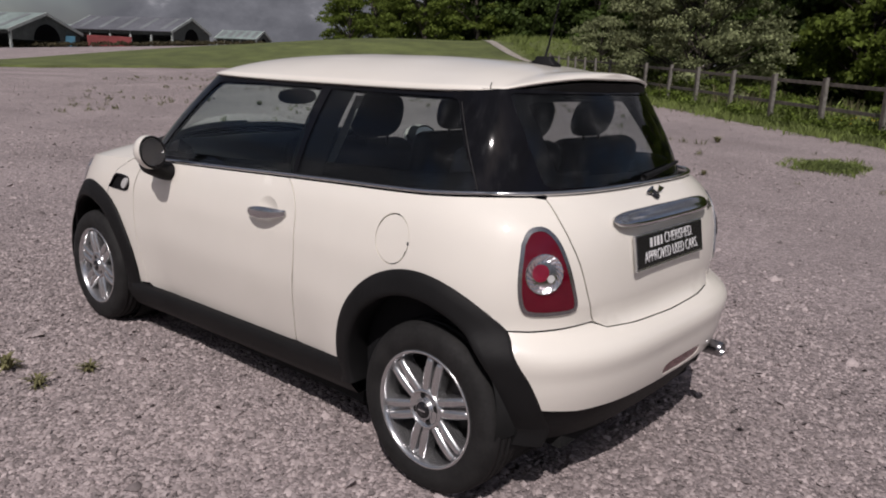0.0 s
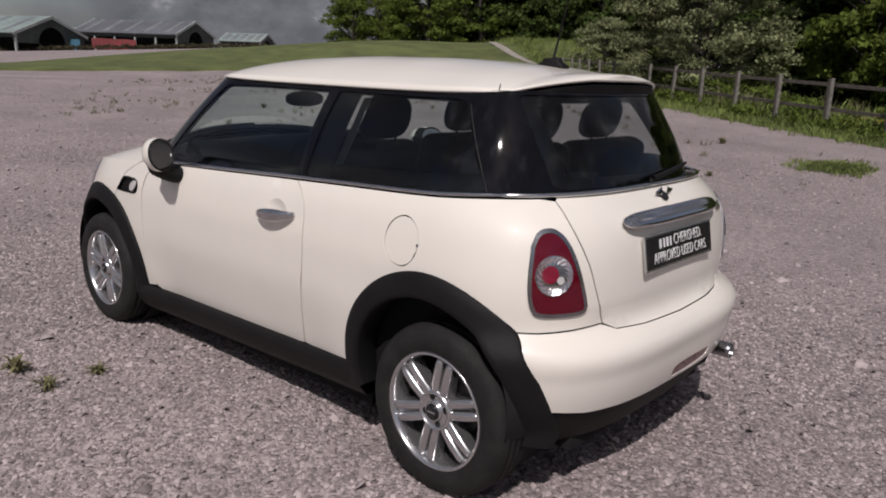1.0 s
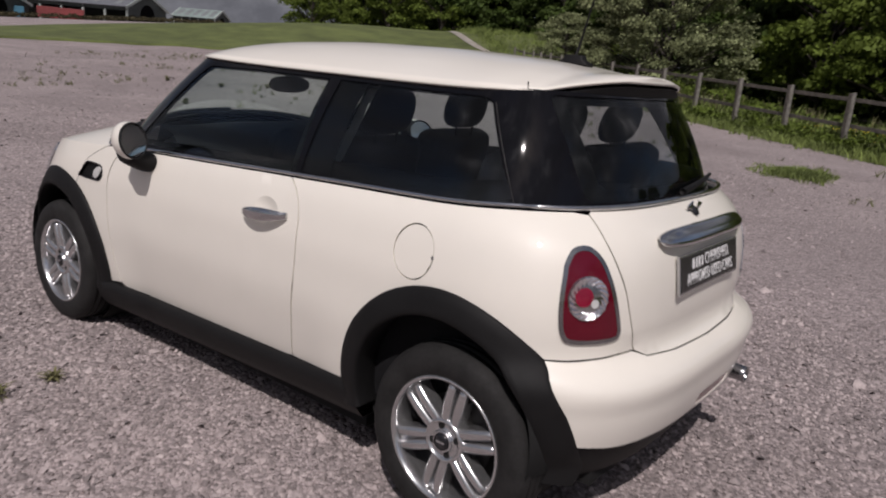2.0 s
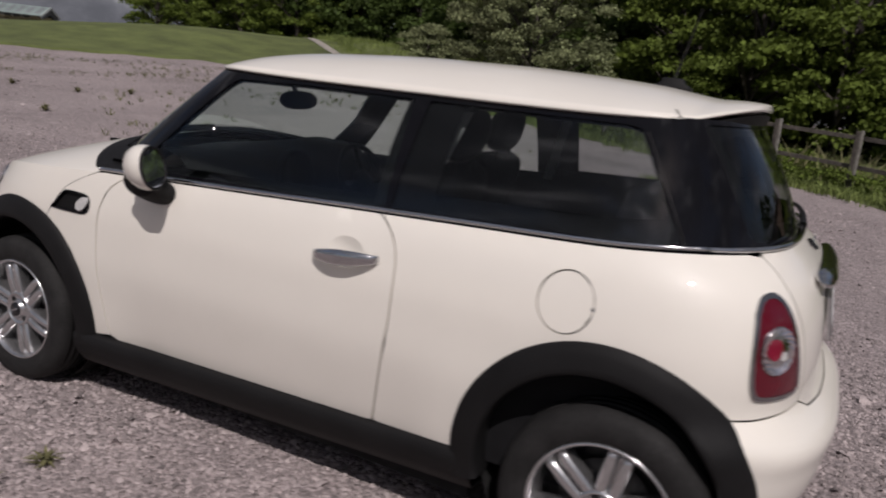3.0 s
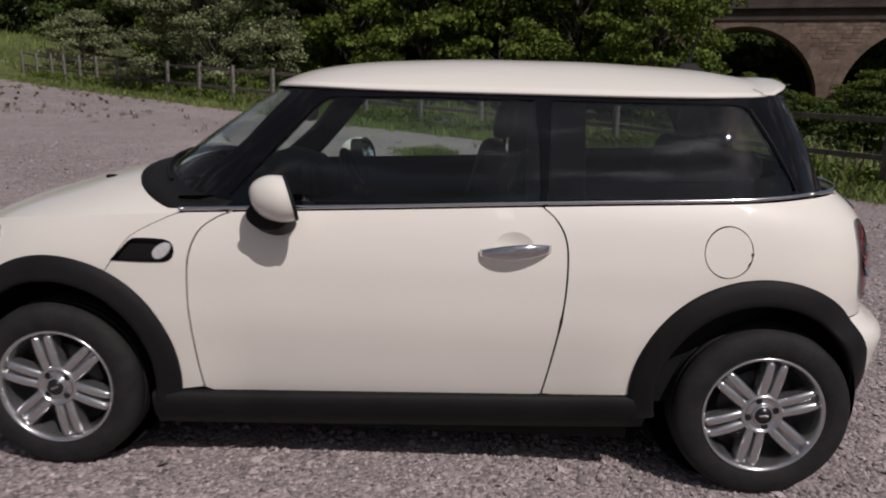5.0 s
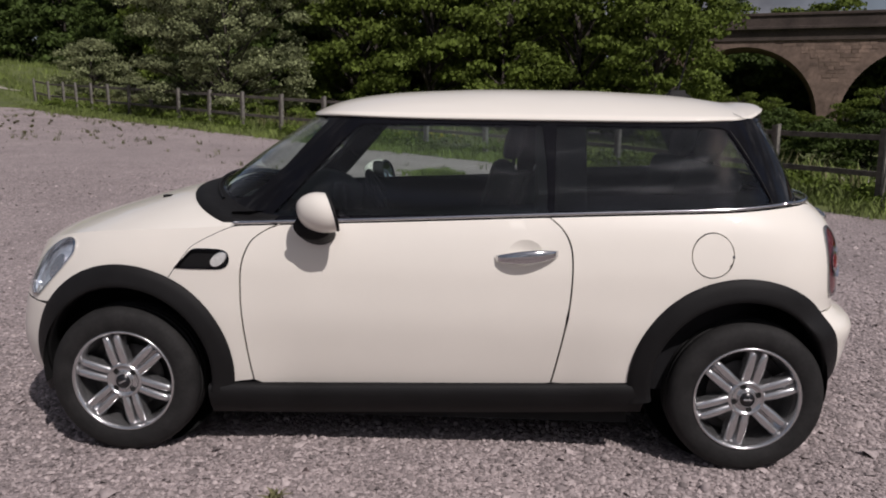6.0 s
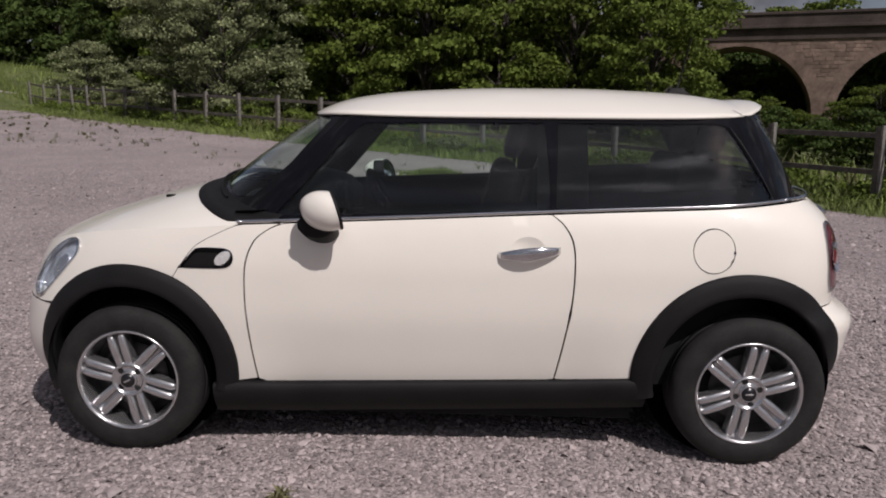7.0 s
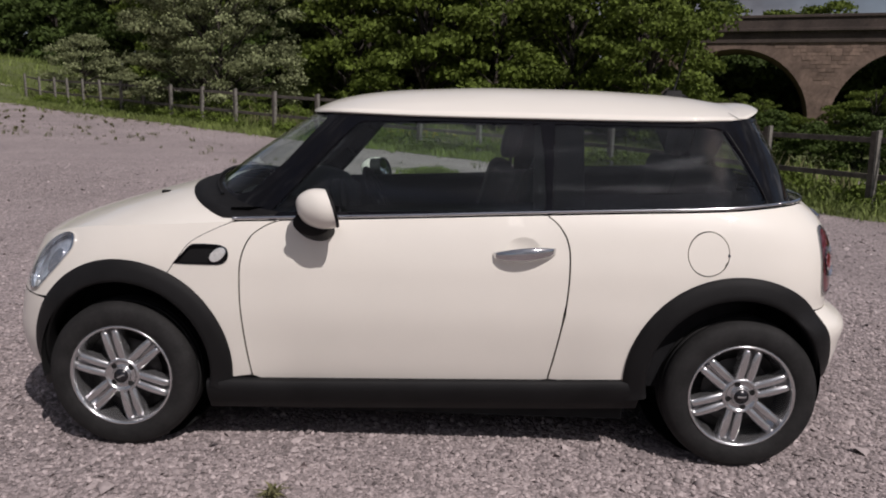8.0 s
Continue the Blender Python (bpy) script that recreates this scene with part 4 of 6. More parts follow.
door_mirror(1)
door_mirror(-1)

# black cowl between bonnet and windscreen
bm = bmesh.new()
rows = []
for k in range(81):
    p = -0.90 + 1.80 * k / 80
    x0, y0, z0 = cabin(abs(p), 0.06)
    x1, y1, z1 = cabin(abs(p), 0.0)
    e = 0.01
    xa, ya, _ = cabin(abs(p) + e, 0.0)
    xb, yb, _ = cabin(max(0, abs(p) - e), 0.0)
    n = Vector((-(ya - yb), (xa - xb), 0))
    n = -n.normalized() if n.length > 0 else Vector((-1, 0, 0))
    if n.x > 0.2 or (n.x > 0 and n.y > 0):
        n = -n
    w = 0.095 * smooth if (smooth := min(1.0, max(0.0, (0.90 - abs(p)) / 0.16))) else 0.0
    xo, yo = x1 + n.x * w, y1 + n.y * w
    sg = 1 if p <= 0 else -1
    zo = max(hood_z(min(xo, -0.72), yo), z1 - 0.03) + 0.005
    mid = ((xo + x1) / 2, (yo + y1) / 2, (zo + z1) / 2 + 0.006)
    rows.append([(x0, y0 * sg, z0), (x1, y1 * sg, z1 + 0.008), (mid[0], mid[1] * sg, mid[2]), (xo, yo * sg, zo), (xo + 0.004, yo * sg, zo - 0.03)])
grid_mesh(bm, rows)
bmesh.ops.recalc_face_normals(bm, faces=bm.faces[:])
cowl = part("cowl", bm, BLACK_PLASTIC, car, "black plastic windscreen cowl")
for y0, y1 in ((-0.55, 0.02), (-0.02, 0.58)):
    bm = bmesh.new()
    pts = []
    for t in [k / 12 for k in range(13)]:
        y = y0 + (y1 - y0) * t
        q = 0.0
        lo, hi = 0.0, 0.9
        for _ in range(20):
            mid = (lo + hi) / 2
            lo, hi = (mid, hi) if abs(cabin(mid, 0.1)[1]) < abs(y) else (lo, mid)
        c = cabin(lo, 0.02 + 0.05 * t)
        pts.append((c[0] - 0.010, y, c[2] + 0.006))
    tube(bm, pts, 0.007, 6)
    part("windscreen_wiper", bm, BLACK_PLASTIC, car)
for y in (-0.36, 0.36):
    bm = bmesh.new()
    z = hood_z(-1.19, y)
    box(bm, -1.207, -1.173, y - 0.014, y + 0.014, z - 0.004, z + 0.008, 0.003)
    part("washer_jet", bm, BLACK_PLASTIC, bonnet_l)

# tail: grab bar, plate, badge, lettering bars, wiper, exhaust
bm = bmesh.new()
rows = []
for k in range(41):
    t = -1 + 2 * k / 40
    p = T + 0.375 * t
    c = Vector(body(p, 0.955))
    n = surf_normal(body, p, 0.955)
    e = (1 - abs(t) ** 6) ** 0.5
    cs = [(math.copysign(abs(math.cos(a)) ** 0.7, math.cos(a)), math.copysign(abs(math.sin(a)) ** 0.7, math.sin(a))) for a in [2 * math.pi * j / 16 for j in range(17)]]
    rows.append([tuple(c + n * (0.014 + e * (0.022 * u - 0.026 * w)) + Vector((0, 0, 0.038 * e * w + 0.006))) for u, w in cs])
grid_mesh(bm, rows)
bmesh.ops.recalc_face_normals(bm, faces=bm.faces[:])
part("grab_bar", bm, CHROME, tailgate, "polished chrome tailgate grab bar")

plate_m = pose(1.692, -0.006, 0.853, 0, -10, 0)
bm = bmesh.new()
box(bm, -0.010, 0.001, -0.264, 0.264, -0.062, 0.062, 0.002, plate_m)
plate = part("number_plate_holder", bm, ALLOY, tailgate, "black dealer plate with white lettering in a bright frame", smooth=False)
bm = bmesh.new()
box(bm, -0.002, 0.003, -0.257, 0.257, -0.053, 0.056, 0.001, plate_m)
part("plate_face", bm, PLATE_BLACK, plate, smooth=False)


def lettering(name, text, size, width, y, z, m, parent, mat, depth=0.001):
    cu = bpy.data.curves.new(name, 'FONT')
    cu.body, cu.size, cu.align_x, cu.align_y, cu.extrude = text, size, 'CENTER', 'CENTER', depth
    cu.offset = -0.0007
    tmp_ob = bpy.data.objects.new(name, cu)
    scene.collection.objects.link(tmp_ob)
    bpy.context.view_layer.update()
    me = bpy.data.meshes.new_from_object(tmp_ob.evaluated_get(bpy.context.evaluated_depsgraph_get()))
    bpy.data.objects.remove(tmp_ob)
    xs = [v.co.x for v in me.vertices]
    k = width / (max(xs) - min(xs))
    for v in me.vertices:
        v.co = m @ Vector((0.004 + v.co.z, y + v.co.x * k, z + v.co.y * 1.25))
    me.materials.clear()
    me.materials.append(mat)
    ob = new(name, me)
    ob.parent = parent
    return ob


lettering("lettering", "CHERISHED.", 0.044, 0.225, 0.055, 0.027, plate_m, plate, WHITE_INK)
lettering("lettering", "APPROVED USED CARS.", 0.044, 0.42, 0.0, -0.022, plate_m, plate, WHITE_INK)
for k, (y0, y1) in enumerate(((-0.168, -0.153), (-0.138, -0.128), (-0.116, -0.101), (-0.088, -0.078))):
    bm = bmesh.new()
    box(bm, 0.003, 0.005, y0, y1, 0.011, 0.043, 0.0, plate_m)
    part("letter_bar", bm, WHITE_INK, plate, smooth=False)

bc = Vector(body(T, 1.018))
bn = surf_normal(body, T, 1.018)
bq = bn.to_track_quat('Z', 'Y').to_matrix().to_4x4()
bmat = Matrix.Translation(bc + bn * 0.002) @ bq
bm = bmesh.new()
lathe(bm, [(0.022, 0.0), (0.022, 0.006), (0.018, 0.008), (0.001, 0.009)], bmat, 24)
badge = part("tailgate_badge", bm, PLATE_BLACK, tailgate, "small round black badge with silver wings")
for s in (-1, 1):
    bm = bmesh.new()
    up = bmat.to_3x3().inverted() @ Vector((0, 0, 1))
    lr = bmat.to_3x3().inverted() @ Vector((0, 1, 0))
    rows = []
    for t in [k / 8 for k in range(9)]:
        c = lr * s * (0.02 + 0.045 * t) + up * 0.014
        h = 0.016 * (1 - t) + 0.004
        rows.append([bmat @ (c + up * h + Vector((0, 0, 0.001))), bmat @ (c + up * h * 0.5 + Vector((0, 0, 0.007))), bmat @ (c - up * h + Vector((0, 0, 0.001)))])
    grid_mesh(bm, rows, flip=s > 0)
    part("badge_wing", bm, CHROME, badge)
for k in range(3):
    bm = bmesh.new()
    p0 = T + 0.42 + 0.035 * k
    skin(bm, body, [(p0, 0.925), (p0 + 0.024, 0.925), (p0 + 0.024, 0.955), (p0, 0.955)], off=0.004, lip=0.004, step=0.02)
    part("model_letter_bar", bm, CHROME, tailgate)

bm = bmesh.new()
pts = []
for k in range(14):
    t = k / 13
    c = Vector(cabin(CT - 0.02 + 0.40 * t, 0.07 + 0.10 * math.sin(t * 1.3)))
    pts.append(c + Vector((0.018, 0, 0.004)))
tube(bm, pts, lambda t: 0.012 - 0.006 * t, 8)
part("rear_wiper", bm, BLACK_PLASTIC, tailgate)
bm = bmesh.new()
m = pose(1.752, 0.48, 0.335, 0, 92, 0)
lathe(bm, [(0.024, -0.10), (0.024, -0.004), (0.027, 0.0), (0.031, -0.003), (0.032, -0.02), (0.032, -0.26)], m, 28)
part("exhaust_pipe", bm, LAMP_RIM, car, "chrome exhaust tailpipe")
bm = bmesh.new()
box(bm, 1.30, 1.62, 0.05, 0.62, 0.20, 0.33, 0.05)
part("silencer", bm, UNDER, car)

# aerial
bm = bmesh.new()
zr = spline(ROOF_MID, 1.09)
box(bm, 1.02, 1.15, -0.032, 0.032, zr - 0.012, zr + 0.032, 0.014)
for v in bm.verts:
    if v.co.z > zr + 0.01:
        v.co.x = 1.085 + (v.co.x - 1.085) * 0.6
        v.co.y *= 0.6
aerial = part("aerial", bm, BLACK_PLASTIC, roof, "black roof aerial")
bm = bmesh.new()
tube(bm, [(1.085, 0, zr + 0.02), (1.10, 0, zr + 0.08), (1.14, 0, zr + 0.26)], lambda t: 0.0055 - 0.0025 * t, 8)
part("aerial_rod", bm, BLACK_PLASTIC, aerial)

# seams of the tail spoiler on the roof
for s in (-1, 1):
    bm = bmesh.new()
    rows = []
    for k in range(10):
        t = k / 9
        x = 1.225 - 0.03 * t
        lo, hi = 2.0, 3.0
        for _ in range(24):
            mid = (lo + hi) / 2
            lo, hi = (mid, hi) if ring_point(mid, **ROOF)[0] < x else (lo, mid)
        _, yo = ring_point(lo, **ROOF)
        ez = roof_rim(x)
        zm = spline(ROOF_MID, x)
        sy = t * 0.12
        z = ez + (zm - ez) * (1 - (1 - sy) ** 2.7)
        rows.append([(x - 0.002, s * (yo * (1 - sy) + 0.0012), z + 0.0012), (x + 0.002, s * (yo * (1 - sy) + 0.0012), z + 0.0012)])
    grid_mesh(bm, rows, flip=s > 0)
    part("spoiler_seam", bm, UNDER, roof)


# ---- cabin ----
def cushion(name, parent, size, m, mat=None, r=0.05, label=""):
    bm = bmesh.new()
    sx, sy, sz = size
    box(bm, -sx / 2, sx / 2, -sy / 2, sy / 2, -sz / 2, sz / 2, min(r, 0.45 * min(size)), m)
    return part(name, bm, mat or CLOTH, parent, label)


def headrest(parent, x, y, z, w=0.27, h=0.185, d=0.10):
    bm = bmesh.new()
    rows = []
    for i in range(13):
        a = math.pi * i / 12
        row = []
        for k in range(25):
            b = 2 * math.pi * k / 24
            s = max(0.0, math.sin(a)) ** 0.6
            cz = math.copysign(abs(math.cos(a)) ** 0.8, math.cos(a))
            row.append((x + d / 2 * s * math.copysign(abs(math.cos(b)) ** 0.7, math.cos(b)) + 0.02 * cz, y + w / 2 * s * math.copysign(abs(math.sin(b)) ** 0.8, math.sin(b)), z + h / 2 * cz))
        rows.append(row)
    grid_mesh(bm, rows, flip=True)
    bmesh.ops.remove_doubles(bm, verts=bm.verts[:], dist=0.0005)
    hr = part("headrest", bm, CLOTH, parent)
    for s in (-0.06, 0.06):
        bm = bmesh.new()
        tube(bm, [(x - 0.005, y + s, z - h / 2 - 0.10), (x, y + s, z - h / 2 + 0.02)], 0.006, 8)
        part("headrest_post", bm, TRIM, hr)


for y, slide in ((-0.34, 0.0), (0.34, -0.14)):
    seat = new("front_seat")
    seat.parent = car
    tagged(seat, "dark cloth front seat with tall headrest")
    cushion("seat_base", seat, (0.50, 0.48, 0.16), pose(0.02 + slide, y, 0.50, 0, -8, 0), r=0.06)
    cushion("seat_back", seat, (0.13, 0.47, 0.62), pose(0.38 + slide, y, 0.83, 0, 16, 0), r=0.06)
    headrest(seat, 0.50 + slide, y, 1.232)
bench = new("rear_bench")
bench.parent = car
tagged(bench, "dark cloth rear bench seat")
cushion("seat_base", bench, (0.45, 1.05, 0.16), pose(0.88, 0, 0.56, 0, -6, 0), r=0.06)
for y in (-0.30, 0.30):
    cushion("seat_back", bench, (0.12, 0.58, 0.62), pose(1.10, y, 0.875, 0, 16, 0), r=0.05)
    headrest(bench, 1.19, y * 0.75, 1.262, 0.26, 0.16, 0.09)
bm = bmesh.new()
rows = []
for y in np.linspace(-0.60, 0.60, 25):
    hump = 0.03 * math.exp(-((y - 0.34) / 0.2) ** 2)
    rows.append([(-0.92 + 0.36 * (abs(y) / 0.7) ** 2.4, y, 0.99 - 0.05 * (abs(y) / 0.6) ** 3), (-0.78 + 0.16 * (abs(y) / 0.7) ** 2.4, y, 1.04 - 0.05 * (abs(y) / 0.6) ** 3), (-0.64, y, 1.045 + hump), (-0.54, y, 1.015 + hump), (-0.47, y, 0.94 + hump), (-0.47, y, 0.86), (-0.55, y, 0.70), (-0.60, y, 0.50)])
grid_mesh(bm, rows)
bmesh.ops.recalc_face_normals(bm, faces=bm.faces[:])
dash = part("dashboard", bm, TRIM, car, "dark grey dashboard with a large round central dial")
bm = bmesh.new()
lathe(bm, [(0.115, -0.03), (0.115, 0.01), (0.105, 0.014), (0.100, 0.006), (0.001, 0.006)], pose(-0.465, 0, 0.93, 0, 80, 0), 32)
part("central_dial", bm, TRIM, dash)
wheel_m = pose(-0.33, 0.34, 0.90, 0, 66, 0)
bm = bmesh.new()
lathe(bm, [(0.178 + 0.014 * math.cos(a), 0.014 * math.sin(a)) for a in [2 * math.pi * k / 10 for k in range(11)]], wheel_m, 40)
steering = part("steering_wheel", bm, TRIM, car, "black three-spoke steering wheel")
bm = bmesh.new()
lathe(bm, [(0.06, -0.02), (0.058, 0.01), (0.03, 0.018), (0.001, 0.02)], wheel_m, 24)
part("wheel_boss", bm, TRIM, steering)
for k in range(3):
    a = math.pi / 2 * (k - 1) + math.pi
    bm = bmesh.new()
    tube(bm, [wheel_m @ Vector((0.05 * math.cos(a), 0.05 * math.sin(a), 0)), wheel_m @ Vector((0.17 * math.cos(a), 0.17 * math.sin(a), 0))], 0.013, 8)
    part("wheel_spoke", bm, TRIM, steering)
bm = bmesh.new()
rows = []
for x, s in ((-0.505, 0.0), (-0.505, 0.6), (-0.497, 0.88), (-0.482, 1.0), (-0.474, 0.97), (-0.472, 0.88), (-0.472, 0.0)):
    rows.append([(x, 0.125 * s * math.copysign(abs(math.cos(a)) ** 0.8, math.cos(a)), 1.256 + 0.040 * s * math.copysign(abs(math.sin(a)) ** 0.8, math.sin(a))) for a in [2 * math.pi * k / 28 for k in range(29)]])
grid_mesh(bm, rows)
bmesh.ops.remove_doubles(bm, verts=bm.verts[:], dist=0.0002)
bmesh.ops.recalc_face_normals(bm, faces=bm.faces[:])
im = part("interior_mirror", bm, TRIM, car, "oval interior mirror")
bm = bmesh.new()
tube(bm, [(-0.49, 0, 1.28), (-0.53, 0, 1.33), (-0.535, 0, 1.362)], 0.010, 8)
part("mirror_stalk", bm, TRIM, im)
# inner faces of the doors and flanks, and the load floor
def smoothstep_x(a, b, x):
    t = min(1.0, max(0.0, (x - a) / (b - a)))
    return t * t * (3 - 2 * t)


for s in (-1, 1):
    bm = bmesh.new()
    rows = []
    for x in np.linspace(-0.80, 1.50, 30):
        w = 0.70 if x < 1.1 else 0.70 - 0.35 * ((x - 1.1) / 0.4) ** 2
        rows.append([(x, s * w, 0.30), (x, s * w, 0.70), (x, s * (w - 0.015), 0.86), (x, s * (w - 0.01), belt(x) + 0.004), (x, s * (w - 0.012 - 0.05 * smoothstep_x(1.0, 1.3, x)), belt(x) + 0.042 + 0.025 * smoothstep_x(0.40, 0.50, x)), (x, s * (w + 0.004 - 0.05 * smoothstep_x(1.0, 1.3, x)), belt(x) + 0.044 + 0.025 * smoothstep_x(0.40, 0.50, x))])
    grid_mesh(bm, rows, flip=s > 0)
    part("inner_trim_panel", bm, TRIM, car)
    bm = bmesh.new()
    rows = []
    for v in np.linspace(0.0, 1.0, 9):
        c0 = Vector(cabin(cabin_pv(0.425, 1.0)[0] + (cabin_pv(0.43, 1.34)[0] - cabin_pv(0.43, 1.0)[0]) * v, v))
        rows.append([(c0.x + dx, (c0.y + 0.020) * -s, c0.z) for dx in (-0.03, 0.06, 0.17)])
    grid_mesh(bm, rows)
    part("pillar_trim", bm, INK_AND_SHADE, car)
bm = bmesh.new()
rows = [[(1.22, y, 0.98), (1.40, y, 1.0), (1.53 - 0.12 * (abs(y) / 0.55) ** 2, y, 1.02)] for y in np.linspace(-0.58, 0.58, 12)]
grid_mesh(bm, rows)
part("parcel_shelf", bm, TRIM, car)

BELT = material("seat_belt_webbing", (0.30, 0.30, 0.29), 0.8, scale=30.0, vary=0.1)
for s in (-1, 1):
    bm = bmesh.new()
    rows = []
    for k in range(9):
        t = k / 8
        x, y, z = 0.575 - 0.09 * t, s * (0.51 + 0.085 * t), 1.315 - 0.29 * t
        rows.append([(x - 0.02, y, z), (x + 0.02, y - s * 0.004, z)])
    grid_mesh(bm, rows, flip=s > 0)
    part("seat_belt", bm, BELT, car, "light grey seat belt beside the pillar")


# ---- ground ----
def smoothstep(a, b, x):
    t = min(1.0, max(0.0, (x - a) / (b - a)))
    return t * t * (3 - 2 * t)


SLOPE = [(-180.0, 0.0), (-70.0, -0.012), (-35.0, -0.022), (-12.0, -0.001), (2.0, 0.011), (14.0, 0.020), (30.0, 0.028), (45.0, 0.028), (55.0, 0.020), (72.0, 0.013), (110.0, 0.010), (180.0, 0.0)]

KNOLL = [(20.0, 0.0), (26.0, 1.0), (30.0, 1.9), (34.0, 2.3), (37.5, 2.1), (39.5, 2.0), (45.0, 1.95), (50.5, 1.8), (54.0, 1.65), (58.0, 1.35), (66.0, 0.65), (73.0, 0.0)]


def ground_z(x, y):
    """Level under the car; the yard rises to the north-west towards a grassy knoll and falls to the north-east."""
    d = math.hypot(x, y)
    if d < 3.0:
        return 0.0
    az = math.degrees(math.atan2(-x, y))
    z = spline(SLOPE, az) * (min(d, 150.0) - 3.0) * smoothstep(3.0, 9.0, d)
    return z + spline(KNOLL, az) * smoothstep(41.0, 60.0, d)


GRAVEL = material("grey_gravel", (0.282, 0.238, 0.234), 0.95, scale=0.35, vary=0.2, fine=42.0, bump=1.0, bump_scale=55)
# crushed stones in the sheet: cells of their own shade, rounded by the bump
gnt = GRAVEL.node_tree
g_b = gnt.nodes["Principled BSDF"]
g_tc = gnt.nodes.new("ShaderNodeTexCoord")
g_base = g_b.inputs["Base Color"].links[0].from_socket
for g_scale, g_lo, g_hi, g_depth in ((78.0, 0.66, 1.38, 0.006), (30.0, 0.85, 1.17, 0.008)):
    g_v = gnt.nodes.new("ShaderNodeTexVoronoi")
    g_v.inputs["Scale"].default_value = g_scale
    gnt.links.new(g_tc.outputs["Object"], g_v.inputs["Vector"])
    g_bw = gnt.nodes.new("ShaderNodeRGBToBW")
    gnt.links.new(g_v.outputs["Color"], g_bw.inputs["Color"])
    g_mr = gnt.nodes.new("ShaderNodeMapRange")
    g_mr.inputs["From Min"].default_value, g_mr.inputs["From Max"].default_value = 0.15, 0.85
    g_mr.inputs["To Min"].default_value, g_mr.inputs["To Max"].default_value = g_lo, g_hi
    gnt.links.new(g_bw.outputs["Val"], g_mr.inputs["Value"])
    g_hsv = gnt.nodes.new("ShaderNodeHueSaturation")
    gnt.links.new(g_base, g_hsv.inputs["Color"])
    gnt.links.new(g_mr.outputs["Result"], g_hsv.inputs["Value"])
    g_base = g_hsv.outputs["Color"]
    g_bump = gnt.nodes.new("ShaderNodeBump")
    g_bump.invert = True
    g_bump.inputs["Strength"].default_value, g_bump.inputs["Distance"].default_value = 0.9, g_depth
    gnt.links.new(g_v.outputs["Distance"], g_bump.inputs["Height"])
    if g_b.inputs["Normal"].links:
        gnt.links.new(g_b.inputs["Normal"].links[0].from_socket, g_bump.inputs["Normal"])
    gnt.links.new(g_bump.outputs["Normal"], g_b.inputs["Normal"])
gnt.links.new(g_base, g_b.inputs["Base Color"])
bm = bmesh.new()
rs = [0.0, 2.0, 3.0, 4.0, 5.0, 6.0, 8.0, 10.0, 13.0, 17.0, 22.0, 26.0, 30.0, 34.0, 38.0, 41.0, 44.0, 47.0, 50.0, 53.0, 56.0, 60.0, 66.0, 75.0, 87.0, 100.0, 140.0, 200.0, 300.0, 500.0, 900.0]
n = 240
rows = [[(r * math.cos(2 * math.pi * k / n), r * math.sin(2 * math.pi * k / n), ground_z(r * math.cos(2 * math.pi * k / n), r * math.sin(2 * math.pi * k / n))) for k in range(n + 1)] for r in rs[1:]]
grid_mesh(bm, rows)
grid_mesh(bm, [[(2 * math.cos(2 * math.pi * k / n) * s, 2 * math.sin(2 * math.pi * k / n) * s, 0) for k in range(n + 1)] for s in (0.01, 1.0)])
bmesh.ops.remove_doubles(bm, verts=bm.verts[:], dist=0.001)
bmesh.ops.recalc_face_normals(bm, faces=bm.faces[:])
ground = tagged(part("ground", bm, GRAVEL), "pinkish-grey crushed stone gravel yard", "ground", kind="structure")


# ---- grass, fence, path ----
rng = np.random.default_rng(7)
GRASS = material("meadow_grass", (0.092, 0.112, 0.032), 0.95, scale=0.5, vary=0.35, fine=14.0, bump=0.6, bump_scale=18)
BLADE = material("grass_blades", (0.130, 0.168, 0.040), 0.85, scale=0.8, vary=0.35, rand=0.35)
WEED = material("weed_leaves", (0.145, 0.138, 0.060), 0.85, scale=3.0, vary=0.3, rand=0.3)
DRY_WEED = material("dry_weed_leaves", (0.125, 0.124, 0.062), 0.9, scale=3.0, vary=0.3, rand=0.4)
YELLOW = material("buttercup_petals", (0.62, 0.50, 0.03), 0.7, rand=0.15)
POST_WOOD_LIT = material("weathered_lit_post_wood", (0.172, 0.162, 0.142), 0.9, scale=9.0, vary=0.35, fine=60.0, bump=0.4, bump_scale=70)
RAIL_WOOD = material("dark_rail_wood", (0.090, 0.078, 0.066), 0.9, scale=6.0, vary=0.4, fine=50.0, bump=0.4, bump_scale=60)
PATH_STONE = material("pale_path_stone", (0.30, 0.275, 0.24), 0.95, scale=1.5, vary=0.15, fine=20.0, bump=0.3, bump_scale=20)


def fence_at(i):
    u = max(0.0, (-4.0 - i) / 4.0) ** 1.5
    return Vector((-1.74 * u, -3.55 * u, 0)) + Vector((-4.436 - 1.604 * i, 19.07 + 1.124 * i + 0.035 * i * i * (1 if i < 10 else 10 / i), 0))


def fence_side(i):
    d = fence_at(i + 0.1) - fence_at(i - 0.1)
    return Vector((d.y, -d.x, 0)).normalized() * (1 if d.x < 0 else -1)


